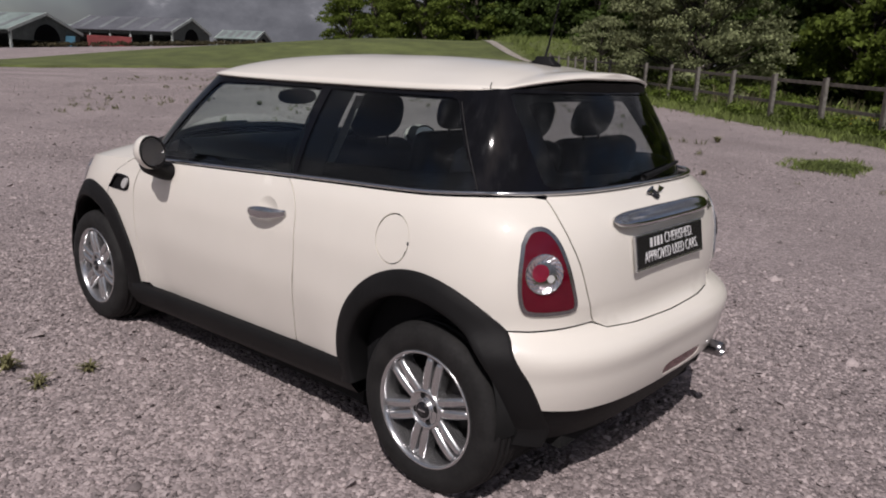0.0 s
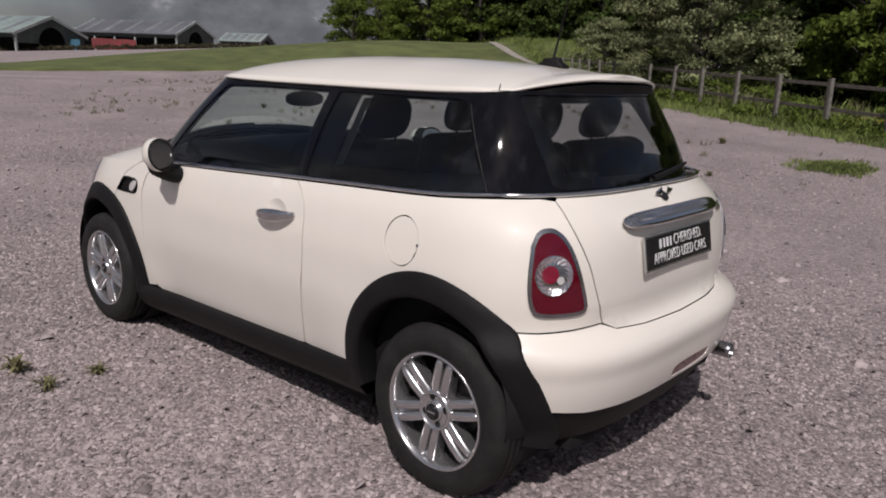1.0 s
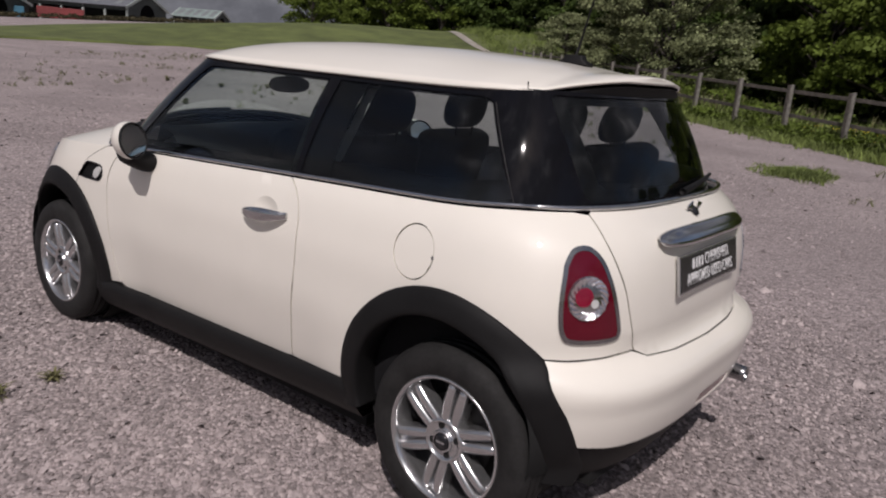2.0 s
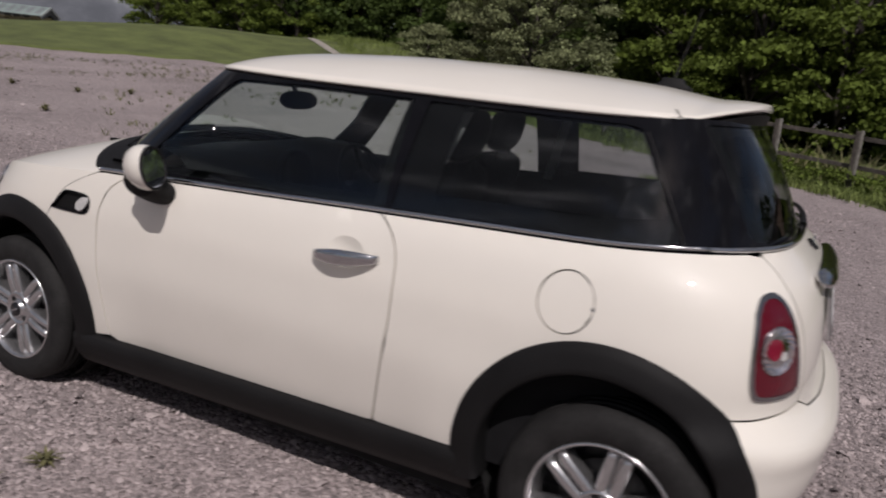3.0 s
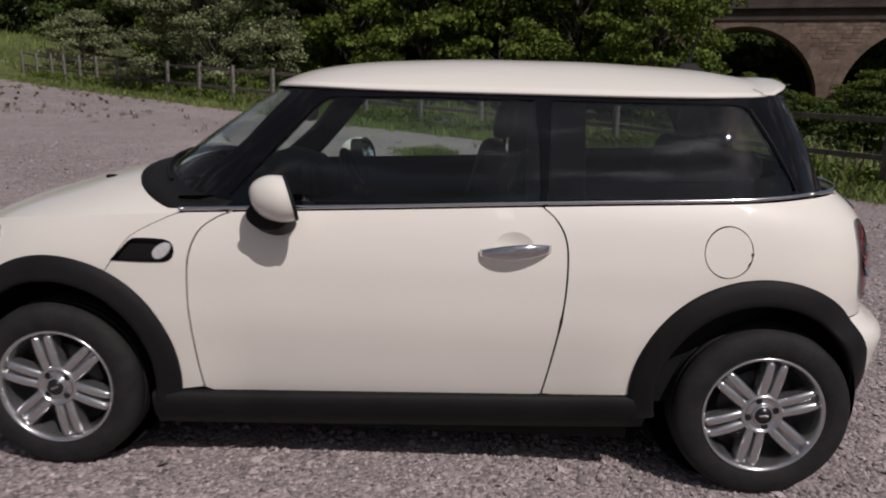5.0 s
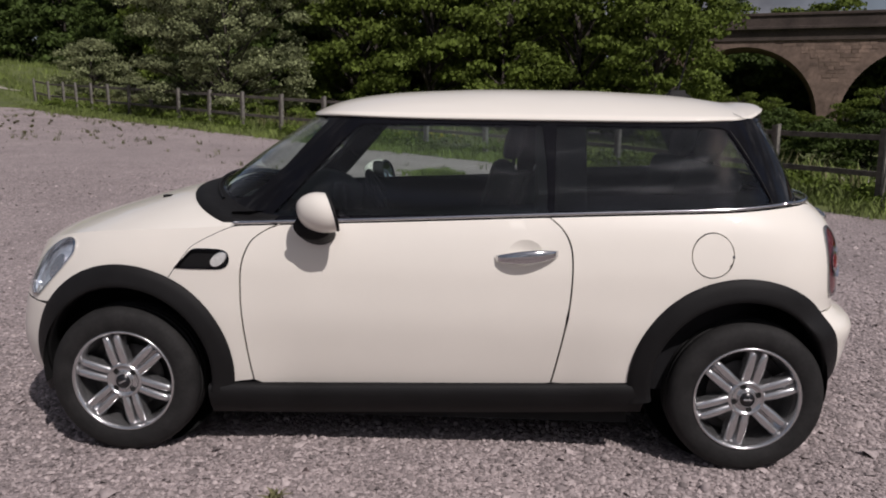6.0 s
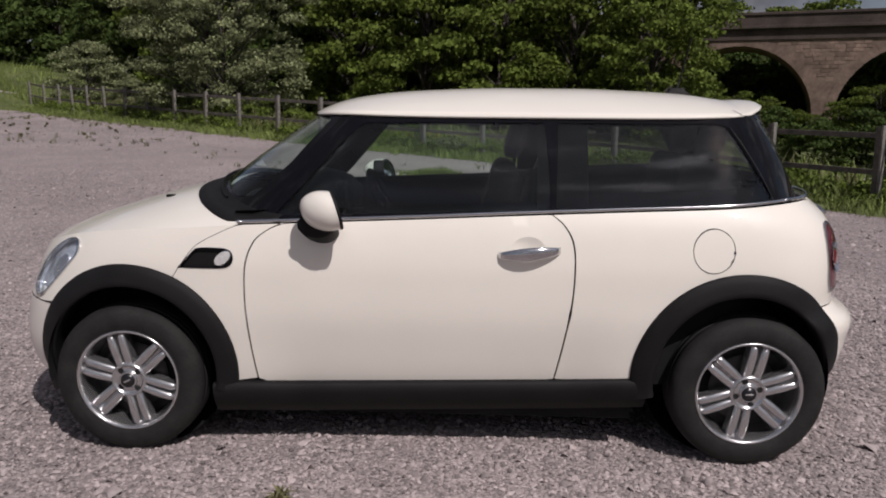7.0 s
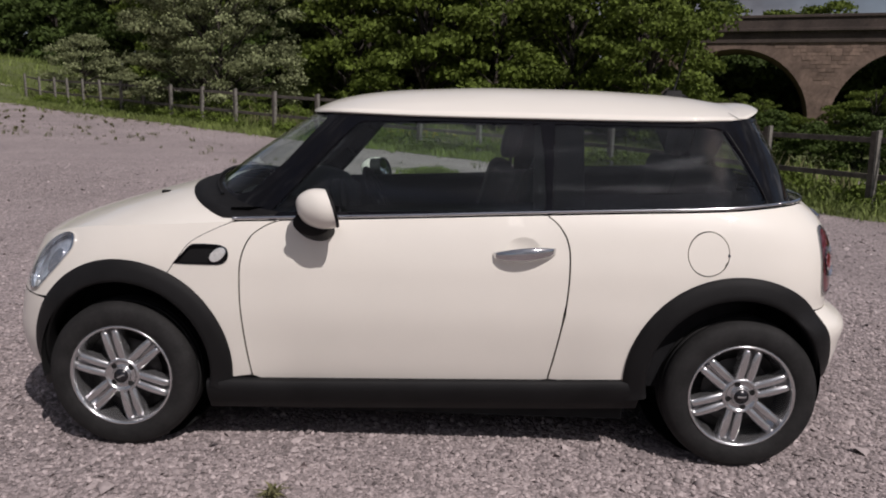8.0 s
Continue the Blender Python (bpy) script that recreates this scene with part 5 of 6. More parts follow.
# grass behind and in front of the fence, following the fence's line
bm = bmesh.new()
rows = []
offs = [-0.9, -0.6, -0.3, 0.0, 1.0, 3.0, 6.0, 10.0, 13.0, 16.0, 20.0, 25.0, 32.0, 40.0, 50.0, 60.0, 75.0, 90.0]
for i in np.arange(-22, 27, 0.5):
    f, n = fence_at(i), fence_side(i)
    row = []
    for o in offs:
        e = 0.35 * noise.noise((i * 1.3, 0.0, 4.0)) - 0.5 * smoothstep(3.0, 9.0, i) if o < -0.5 else 0.0
        p = f + n * (o + e)
        row.append((p.x, p.y, ground_z(p.x, p.y) + (-0.03 if o == -0.9 else 0.03) + (0.10 * noise.noise((p.x * 0.3, p.y * 0.3, 0)) if o > 1 else 0.02)))
    rows.append(row)
grid_mesh(bm, rows)
bmesh.ops.recalc_face_normals(bm, faces=bm.faces[:])
for f in bm.faces:
    if f.normal.z < 0:
        f.normal_flip()
tagged(part("grass_bank", bm, GRASS), "rough green grass behind the fence", "grass", kind="structure")

# open grass strip beyond the yard to the west
EDGE_IN = [(20.0, 52.0), (30.0, 41.0), (45.0, 42.5), (61.0, 45.0), (72.0, 45.0), (110.0, 45.0)]
EDGE_OUT = [(20.0, 300.0), (46.0, 200.0), (51.0, 120.0), (55.0, 90.0), (60.0, 73.0), (67.0, 61.0), (72.0, 57.5), (110.0, 55.0)]
bm = bmesh.new()
rows = []
for a in np.arange(28, 111, 0.75):
    d0, d1 = spline(EDGE_IN, a) + 1.2 * noise.noise((a * 0.4, 1, 0)), spline(EDGE_OUT, a)
    row = []
    for k in range(45):
        d = d0 + (d1 - d0) * (k / 44) ** 1.6
        x, y = -d * math.sin(radians(a)), d * math.cos(radians(a))
        row.append((x, y, ground_z(x, y) + (0.14 if k else -0.02)))
    rows.append(row)
grid_mesh(bm, rows)
for f in bm.faces:
    f.normal_update()
    if f.normal.z < 0:
        f.normal_flip()
tagged(part("grass_strip", bm, GRASS), "mown green grass strip across the open yard", "grass", kind="structure")

# footpath climbing the grass
bm = bmesh.new()
rows = []
for k in range(30):
    t = k / 29
    a = 28.0 + 10.7 * t
    d = spline([(28.0, 43.2), (33.5, 47.3), (34.8, 48.3), (37.2, 54.5), (39.4, 67.0)], a)
    c = Vector((-d * math.sin(radians(a)), d * math.cos(radians(a)), 0))
    w = 0.26 + 0.06 * math.sin(9 * t)
    a2 = a + 0.2
    d2 = spline([(28.0, 43.2), (33.5, 47.3), (34.8, 48.3), (37.2, 54.5), (39.4, 67.0)], a2)
    tang = (Vector((-d2 * math.sin(radians(a2)), d2 * math.cos(radians(a2)), 0)) - c).normalized()
    nrm = Vector((tang.y, -tang.x, 0))
    rows.append([(p.x, p.y, ground_z(p.x, p.y) + 0.18) for p in (c - nrm * w, c, c + nrm * w)])
grid_mesh(bm, rows)
for f in bm.faces:
    f.normal_update()
    if f.normal.z < 0:
        f.normal_flip()
tagged(part("footpath", bm, PATH_STONE), "pale stone footpath climbing the grass", "path", kind="structure")


def blades(name, mat, label, category, spots, height, spread, per, seed, lean=0.35, width=0.012):
    """Many tapering grass blades as one object: spots of (x, y, scale)."""
    r = np.random.default_rng(seed)
    vs, fs = [], []
    for x, y, s in spots:
        z = ground_z(x, y) + 0.02
        for _ in range(per):
            bx, by = x + r.normal(0, spread * s), y + r.normal(0, spread * s)
            a = r.uniform(0, 2 * math.pi)
            h = height * s * r.uniform(0.5, 1.15)
            lx, ly = r.normal(0, lean) * h, r.normal(0, lean) * h
            w = width * s * r.uniform(0.6, 1.4)
            k = len(vs)
            ca, sa = math.cos(a) * w, math.sin(a) * w
            vs += [(bx - ca, by - sa, z), (bx + ca, by + sa, z), (bx + lx * 0.4 + ca * 0.8, by + ly * 0.4 + sa * 0.8, z + h * 0.6), (bx + lx * 0.4 - ca * 0.8, by + ly * 0.4 - sa * 0.8, z + h * 0.6), (bx + lx, by + ly, z + h)]
            fs += [(k, k + 1, k + 2, k + 3), (k + 3, k + 2, k + 4)]
    me = bpy.data.meshes.new(name)
    me.from_pydata(vs, [], fs)
    me.materials.append(mat)
    ob = new(name, me)
    return tagged(ob, label, category, kind="stuff")


spots = []
for _ in range(3400):
    i = rng.uniform(-16, 22)
    o = rng.choice([rng.uniform(-0.6, 1.0), rng.uniform(-0.4, 6.0)])
    p = fence_at(i) + fence_side(i) * o
    spots.append((p.x, p.y, rng.uniform(0.5, 1.25) * (0.5 if o < 0 else 1.0)))
blades("long_grass", BLADE, "long green grass and weeds along the fence", "grass", spots, 0.50, 0.16, 9, 3, width=0.020)
spots = []
for _ in range(150):
    i = rng.uniform(-13, 12)
    p = fence_at(i) + fence_side(i) * rng.uniform(0.2, 3.0)
    spots.append((p.x, p.y, rng.uniform(0.8, 1.3)))
blades("tall_weeds", WEED, "tall pale weeds and nettles behind the fence", "weeds", spots, 0.72, 0.14, 10, 5, lean=0.3, width=0.018)
spots = []
for _ in range(2600):
    i = rng.uniform(-15, 14)
    o = -0.25 - 0.9 * abs(rng.normal(0, 0.5)) - 0.5 * smoothstep(3.0, 9.0, i)
    p = fence_at(i) + fence_side(i) * o
    spots.append((p.x, p.y, rng.uniform(0.4, 1.1)))
blades("verge_grass", BLADE, "short ragged grass at the edge of the gravel", "grass", spots, 0.24, 0.09, 8, 13, lean=0.5, width=0.014)
spots = [(-0.62 + rng.normal(0, 0.22), 10.85 + rng.normal(0, 0.36), rng.uniform(0.3, 1.0)) for _ in range(460)]
blades("grass_patch", BLADE, "low patch of green grass in the gravel", "grass", spots, 0.11, 0.08, 9, 8, lean=0.6, width=0.010)


def weed(x, y, s, seed):
    r = np.random.default_rng(seed)
    bm = bmesh.new()
    for _ in range(46):
        a, t = r.uniform(0, 2 * math.pi), r.uniform(0.25, 1.0)
        h, o = 0.085 * s * r.uniform(0.2, 1.0), 0.11 * s * t
        w = 0.010 * s
        p0 = Vector((x + 0.012 * math.cos(a), y + 0.012 * math.sin(a), ground_z(x, y)))
        p1 = Vector((x + o * 0.6 * math.cos(a), y + o * 0.6 * math.sin(a), ground_z(x, y) + h))
        p2 = p1 + Vector((o * 0.7 * math.cos(a), o * 0.7 * math.sin(a), -0.02 * s * r.uniform(-1, 1)))
        n = Vector((-math.sin(a), math.cos(a), 0)) * w
        v = [bm.verts.new(q) for q in (p0 - n * 0.2, p0 + n * 0.2, p1 + n, p1 - n, p2)]
        bm.faces.new(v[:4])
        bm.faces.new((v[3], v[2], v[4]))
    tagged(part("weed_plant", bm, WEED, smooth=False), "small dusty green weed growing in gravel", "plant", "weeds in the gravel")


WEEDS = [(-0.80, -1.42, 0.8), (-0.52, -1.39, 0.6), (-0.53, -1.16, 0.55), (-1.55, 8.1, 0.8), (-3.2, 12.6, 1.4), (-14.5, 9.5, 1.5), (-16.5, 9.2, 1.5), (-14.0, 10.6, 1.6), (-11.0, 6.2, 1.4)]
for _ in range(46):
    az, dist = rng.uniform(20, 36), rng.uniform(24, 37)
    WEEDS.append((0.14 - dist * math.sin(radians(az)), -3.62 + dist * math.cos(radians(az)), rng.uniform(0.6, 1.3)))
for k, (x, y, s) in enumerate(WEEDS):
    weed(x, y, s, 30 + k)

spots = []
while len(spots) < 1100:
    az, dist = rng.uniform(-4, 62), 11 + 30 * rng.random() ** 0.7
    x, y = 0.14 - dist * math.sin(radians(az)), -3.62 + dist * math.cos(radians(az))
    if noise.noise((x * 0.22, y * 0.22, 3.0)) + 0.25 * (dist - 20) / 20 > -0.05 + 0.35 * rng.random():
        spots.append((x, y, rng.uniform(0.35, 1.0)))
blades("gravel_weeds", DRY_WEED, "small dry weeds scattered over the gravel", "weeds", spots, 0.14, 0.05, 9, 17, lean=0.5, width=0.010)

# post and rail fence
fence = thing("post_and_rail_fence", "weathered wooden post and rail fence along the gravel yard", "fence")
bm = bmesh.new()
box(bm, -0.045, 0.045, -0.045, 0.045, -0.25, 1.33, 0.008)
post0 = part("post", bm, RAIL_WOOD, fence, smooth=False)
# pale strip added beside each dark post to stand for its sunlit side
bm = bmesh.new()
box(bm, -0.086, -0.047, -0.052, 0.04, -0.25, 1.35, 0.006)
lit_side0 = part("lit_side", bm, POST_WOOD_LIT, fence, "pale weathered strip added for the sunlit side of the post", smooth=False)
first = True
tops = []
for i in range(-14, 13):
    p = fence_at(i)
    d = fence_at(i + 0.1) - fence_at(i - 0.1)
    yaw = math.atan2(d.y, d.x)
    m = Matrix.Translation((p.x, p.y, ground_z(p.x, p.y))) @ pose(0, 0, 0, rng.normal(0, 1.2), rng.normal(0, 1.2), math.degrees(yaw))
    if first:
        post0.matrix_basis = m
        lit_side0.matrix_basis = m
        first = False
    else:
        share("post", post0, fence, m)
        share("lit_side", lit_side0, fence, m)
    tops.append(Vector((p.x, p.y, ground_z(p.x, p.y))))
for a, b in zip(tops, tops[1:]):
    for h in (1.19, 0.60):
        bm = bmesh.new()
        l = (b - a).length
        box(bm, -0.02, l + 0.02, -0.02, 0.02, -0.045, 0.045, 0.006)
        q = (b - a).to_track_quat('X', 'Z').to_matrix().to_4x4()
        n = Vector((-(b - a).y, (b - a).x, 0)).normalized() * 0.072
        r = part("rail", bm, RAIL_WOOD, fence, smooth=False)
        r.matrix_basis = Matrix.Translation(a - n * (1 if n.y < 0 else -1) + Vector((0, 0, h))) @ q

# ---- trees ----
BARK = material("tree_bark", (0.05, 0.042, 0.034), 0.95, scale=5.0, vary=0.35, fine=40.0, bump=0.6, bump_scale=25)


def leaf_material(name, base, rand=0.35):
    """Matt leaves that let a part of the light through."""
    m = material(name, base, 0.65, scale=0.9, vary=0.30, rand=rand, spec=0.12)
    nt = m.node_tree
    b = nt.nodes["Principled BSDF"]
    tr = nt.nodes.new("ShaderNodeBsdfTranslucent")
    mx = nt.nodes.new("ShaderNodeMixShader")
    mx.inputs["Fac"].default_value = 0.20
    nt.links.new(b.inputs["Base Color"].links[0].from_socket, tr.inputs["Color"])
    nt.links.new(b.outputs["BSDF"], mx.inputs[1])
    nt.links.new(tr.outputs["BSDF"], mx.inputs[2])
    nt.links.new(mx.outputs["Shader"], nt.nodes["Material Output"].inputs["Surface"])
    return m


LEAF_GREEN = leaf_material("broad_leaves", (0.102, 0.138, 0.026))
LEAF_DARK = leaf_material("dark_leaves", (0.056, 0.084, 0.021))
LEAF_SILVER = leaf_material("silver_leaves", (0.200, 0.224, 0.112), 0.5)
LEAF_BLOSSOM = leaf_material("blossom_leaves", (0.205, 0.228, 0.115), 0.5)


def crown_mesh(name, mat, clumps, leaves, leaf, seed, fill=0.35):
    """Leaves set over many small clumps: rows of (x, y, z, radius)."""
    r = np.random.default_rng(seed)
    vol = np.array([c[3] ** 2 for c in clumps])
    pick = r.choice(len(clumps), leaves, p=vol / vol.sum())
    c = np.array(clumps)[pick]
    d = r.normal(size=(leaves, 3))
    d /= np.linalg.norm(d, axis=1)[:, None]
    d[:, 2] = np.where(d[:, 2] < -0.35, -d[:, 2] * 0.6, d[:, 2])
    rad = c[:, 3] * (1 - fill * r.random(leaves) ** 1.5) * r.uniform(0.85, 1.12, leaves)
    pos = c[:, :3] + d * rad[:, None] * np.array([1.0, 1.0, 0.60])
    n = d + r.normal(0, 0.75, (leaves, 3))
    n /= np.linalg.norm(n, axis=1)[:, None]
    up = r.normal(size=(leaves, 3))
    u = np.cross(n, up)
    u /= np.linalg.norm(u, axis=1)[:, None]
    v = np.cross(n, u)
    s = (leaf * r.uniform(0.55, 1.3, leaves))[:, None]
    quad = np.stack([pos - u * s * 0.5, pos + v * s * 0.35 + n * s * 0.12, pos + u * s * 0.6, pos - v * s * 0.35 + n * s * 0.12], 1).reshape(-1, 3)
    me = bpy.data.meshes.new(name)
    me.vertices.add(len(quad))
    me.vertices.foreach_set("co", quad.ravel())
    me.loops.add(len(quad))
    me.loops.foreach_set("vertex_index", np.arange(len(quad), dtype=np.int32))
    me.polygons.add(leaves)
    me.polygons.foreach_set("loop_start", np.arange(0, len(quad), 4, dtype=np.int32))
    me.update(calc_edges=True)
    me.materials.append(mat)
    return me


def make_tree(name, label, height, width, trunk, leaf_mat, seed, leaves, leaf=0.16, low=0.22, clump=0.13, n_clumps=70, category="tree", group="", fill=0.35):
    """A tapered trunk with limbs, and a crown of leafy clumps round the limb ends; stands on z 0."""
    r = np.random.default_rng(seed)
    tree = thing(name, label, category, group)
    bm = bmesh.new()
    bend = [(0, 0, -0.3)] + [(r.normal(0, 0.03) * height * t, r.normal(0, 0.03) * height * t, height * 0.86 * t) for t in (0.15, 0.35, 0.55, 0.75, 1.0)]
    tube(bm, bend, lambda t: trunk * (1 - 0.85 * t) + 0.02, 9)
    clumps = []
    limbs = bmesh.new()
    for k in range(n_clumps):
        t = low + (1 - low) * r.random() ** 0.85
        a = r.uniform(0, 2 * math.pi)
        prof = math.sin(math.pi * min(1.0, (t - low) / (1 - low) * 0.82 + 0.16)) ** 0.6
        rr = width / 2 * prof * (0.35 + 0.65 * r.random() ** 0.5)
        cr = clump * width * r.uniform(0.55, 1.25)
        c = (rr * math.cos(a), rr * math.sin(a), height * t - cr * 0.3)
        clumps.append((*c, cr))
        if k % 4 == 0:
            s = max(0.08, t - 0.22)
            tube(limbs, [(bend[3][0] * s, bend[3][1] * s, height * 0.86 * s), (c[0] * 0.5, c[1] * 0.5, height * (s + t) / 2), c], lambda u: trunk * 0.35 * (1 - 0.8 * u) + 0.01, 6)
    part("trunk", bm, BARK, tree)
    tagged(part("boughwork", limbs, BARK, tree), kind="stuff")
    crown = new("crown", crown_mesh("crown", leaf_mat, clumps, leaves, leaf, seed + 1, fill))
    crown.parent = tree
    return tree


def from_eye(az, d):
    """A place d metres from the yard's viewpoint, az degrees to the left of north."""
    x, y = 0.14 - d * math.sin(radians(az)), -3.62 + d * math.cos(radians(az))
    return x, y


def plant(tree, az, d, s=1.0, turn=0.0, sink=0.0):
    x, y = from_eye(az, d)
    m = Matrix.Translation((x, y, ground_z(x, y) - sink)) @ pose(0, 0, 0, 0, 0, turn)
    t = copy_thing(tree, m)
    t.matrix_basis = m @ Matrix.Diagonal((s, s, s, 1))
    return t


def put_first(tree, az, d, s=1.0, sink=0.0):
    x, y = from_eye(az, d)
    tree.matrix_basis = Matrix.Translation((x, y, ground_z(x, y) - sink)) @ Matrix.Diagonal((s, s, s, 1))


WOOD = "trees of the wood behind the fence"
oak = make_tree("broadleaf_tree", "large green broadleaf tree at the wood's edge", 13.0, 8.5, 0.30, LEAF_GREEN, 11, 15000, 0.26, 0.10, 0.125, 85, group=WOOD)
ash = make_tree("broadleaf_tree", "large dark green broadleaf tree in the wood", 14.0, 8.0, 0.30, LEAF_DARK, 23, 9500, 0.32, 0.08, 0.135, 75, group=WOOD)
lime = make_tree("broadleaf_tree", "bright green broadleaf tree at the wood's edge", 8.5, 7.0, 0.22, LEAF_GREEN, 37, 10500, 0.24, 0.05, 0.13, 75, group=WOOD)
put_first(oak, 7.5, 41)
put_first(ash, 10.5, 46)
put_first(lime, 3.5, 35.5)
for az, d, s, turn in ((0.0, 42, 1.0, 70), (-6.5, 40, 0.95, 150), (-12.2, 38, 0.9, 220), (14.0, 50, 1.0, 300), (20.0, 56, 1.0, 30)):
    plant(oak, az, d, s, turn)
for az, d, s, turn in ((3.5, 50, 1.1, 40), (-3.5, 51, 1.1, 100), (-10.0, 50, 1.05, 160), (-15.5, 62, 0.9, 210), (16.5, 47, 0.95, 260), (22.5, 60, 1.0, 300), (28.5, 76, 0.9, 20), (33.0, 80, 0.95, 80), (-16.5, 60, 0.52, 10), (-19.0, 61, 0.52, 80), (-21.5, 60, 0.50, 50), (-24.0, 61, 0.52, 170), (-26.5, 60, 0.55, 120), (-29.5, 61, 0.6, 20), (-33.5, 56, 1.0, 200), (-39.0, 50, 1.0, 250), (25.0, 62, 0.65, 140)):
    plant(ash, az, d, s, turn)
for az, d, s, turn in ((-2.0, 35.0, 0.9, 90), (-7.5, 35.5, 0.92, 180), (-12.8, 34.0, 0.78, 250), (8.8, 37.5, 0.9, 320), (-27.5, 41, 0.46, 30), (-31.5, 38, 0.55, 100), (-16.2, 43, 0.40, 10), (-18.6, 46, 0.36, 70), (-20.9, 46, 0.34, 150), (-23.2, 44, 0.26, 200), (-25.3, 43, 0.32, 260)):
    plant(lime, az, d, s, turn)
for az, s, turn in ((-16.6, 1.20, 40), (-20.4, 1.20, 100), (-23.2, 1.26, 10), (-24.6, 1.24, 200)):
    plant(lime, az, 68, s, turn, -0.9)
thicket = make_tree("thicket_bush", "dense dark green bush under the trees", 5.0, 6.5, 0.10, LEAF_DARK, 71, 7000, 0.29, 0.0, 0.15, 60, category="bush", group="bushes under the trees")
put_first(thicket, 12.5, 44)
for k, (az, d, s) in enumerate(((8.0, 44, 0.9), (3.0, 43, 0.9), (-2.5, 42, 0.85), (-7.5, 43, 0.9), (-12.5, 42, 0.85), (18.0, 44, 1.0), (25.0, 66, 1.3), (28.5, 72, 1.5), (32.0, 76, 1.6), (35.5, 80, 1.6), (23.0, 66, 1.8), (30.0, 80, 2.0), (34.0, 86, 1.9), (-16.5, 58, 1.25), (-19.0, 58, 1.2), (-21.5, 58, 1.25), (-24.0, 58, 1.2), (-26.5, 58, 1.25), (-29.5, 58, 1.4), (-18.0, 66, 1.5), (-23.0, 66, 1.5), (-28.0, 66, 1.6), (15.5, 58, 1.9), (11.0, 56, 1.9))):
    plant(thicket, az, d, s, 53 * k, 0.3)
# far wood along the hill to the west
for k in range(22):
    az = 33.5 + 13.0 * (k % 11) / 10 + 0.5 * math.sin(k * 2.1)
    d = (80 if k < 11 else 98) + 6 * math.sin(k * 1.7) + 0.5 * (az - 33)
    plant((lime, oak, ash)[k % 3], az, d, (1.15, 0.78, 0.72)[k % 3] * (1.0 - 0.012 * (az - 33)) * (1 + 0.12 * math.sin(k * 3.3)), 47 * k, sink=(0.8, 2.4, 2.2)[k % 3])

willow = make_tree("silver_willow", "silver-leaved willow behind the fence", 10.0, 6.9, 0.07, LEAF_SILVER, 51, 60000, 0.115, 0.0, 0.085, 260, fill=0.95)
put_first(willow, 18.1, 31.0)
plant(willow, 19.2, 32.2, 0.85, 130)
# leafy nettles and docks behind the rails, and buttercups
NETTLE = leaf_material("nettle_leaves", (0.100, 0.138, 0.026), 0.4)
clumps = []
for _ in range(420):
    i = rng.uniform(-13, 11)
    tall = 0.45 + 0.45 * smoothstep(0.0, 2.0, i) * (1 - smoothstep(5.0, 7.0, i)) + 0.25 * (rng.random() < 0.12)
    p = fence_at(i) + fence_side(i) * rng.uniform(0.15, 2.6)
    h = tall * rng.uniform(0.25, 1.0)
    clumps.append((p.x, p.y, ground_z(p.x, p.y) + h, rng.uniform(0.16, 0.34)))
for _ in range(330):
    i = rng.uniform(-13, 11)
    p = fence_at(i) + fence_side(i) * rng.uniform(-0.45, 0.15)
    clumps.append((p.x, p.y, ground_z(p.x, p.y) + rng.uniform(0.08, 0.42), rng.uniform(0.12, 0.26)))
tagged(new("nettles", crown_mesh("nettles", NETTLE, clumps, 38000, 0.085, 77)), "leafy green nettles and docks along the fence", "weeds", kind="stuff")
clumps = []
for _ in range(40):
    i = rng.uniform(-2.6, -0.8)
    p = fence_at(i) + fence_side(i) * rng.uniform(0.0, 1.4)
    clumps.append((p.x, p.y, ground_z(p.x, p.y) + rng.uniform(0.25, 0.5), 0.14))
tagged(new("buttercups", crown_mesh("buttercups", YELLOW, clumps, 420, 0.035, 79)), "yellow buttercups flowering by the fence", "flowers", kind="stuff")
hawthorn = make_tree("blossoming_hawthorn", "round hawthorn bush with pale blossom on the grass", 3.5, 4.2, 0.09, LEAF_BLOSSOM, 61, 15000, 0.12, 0.04, 0.13, 90, category="bush", fill=0.8)
put_first(hawthorn, 27.0, 49.0)
x, y = from_eye(24.4, 47.0)
bush2 = copy_thing(hawthorn, Matrix.Translation((x, y, ground_z(x, y))) @ pose(0, 0, 0, 0, 0, 90))
bush2.matrix_basis = Matrix.Translation((x, y, ground_z(x, y))) @ pose(0, 0, 0, 0, 0, 90) @ Matrix.Diagonal((0.5, 0.5, 0.5, 1))
# low dark bushes close behind the rails to the east
for k, (az, d, sc_) in enumerate(((-14.5, 31, 0.30), (-18.0, 30, 0.34), (-21.0, 31, 0.40), (-24.0, 29, 0.34), (-27.0, 30, 0.42), (-30.0, 28, 0.36), (-33.0, 27, 0.42))):
    plant(thicket, az, d, sc_, 61 * k, 0.2)

# ---- viaduct ----
STONE = material("viaduct_sandstone", (0.185, 0.132, 0.104), 0.92, scale=0.8, vary=0.30, fine=6.0, bump=0.7, bump_scale=5)
STONE_DARK = material("viaduct_dark_stone", (0.068, 0.052, 0.044), 0.95, scale=0.7, vary=0.35, fine=7.0, bump=0.6, bump_scale=6)
VX, VY = from_eye(-20.0, 50.0)
via_m = Matrix.Translation((VX, VY, 0.0)) @ pose(0, 0, 0, 0, 0, -20.0)
viaduct = thing("stone_viaduct", "old red-brown sandstone railway viaduct with round arches", "viaduct", m=via_m)
PERIOD, RAD, CROWN, FIRST, DEEP = 9.7, 4.32, 5.20, -1.25, 5.0
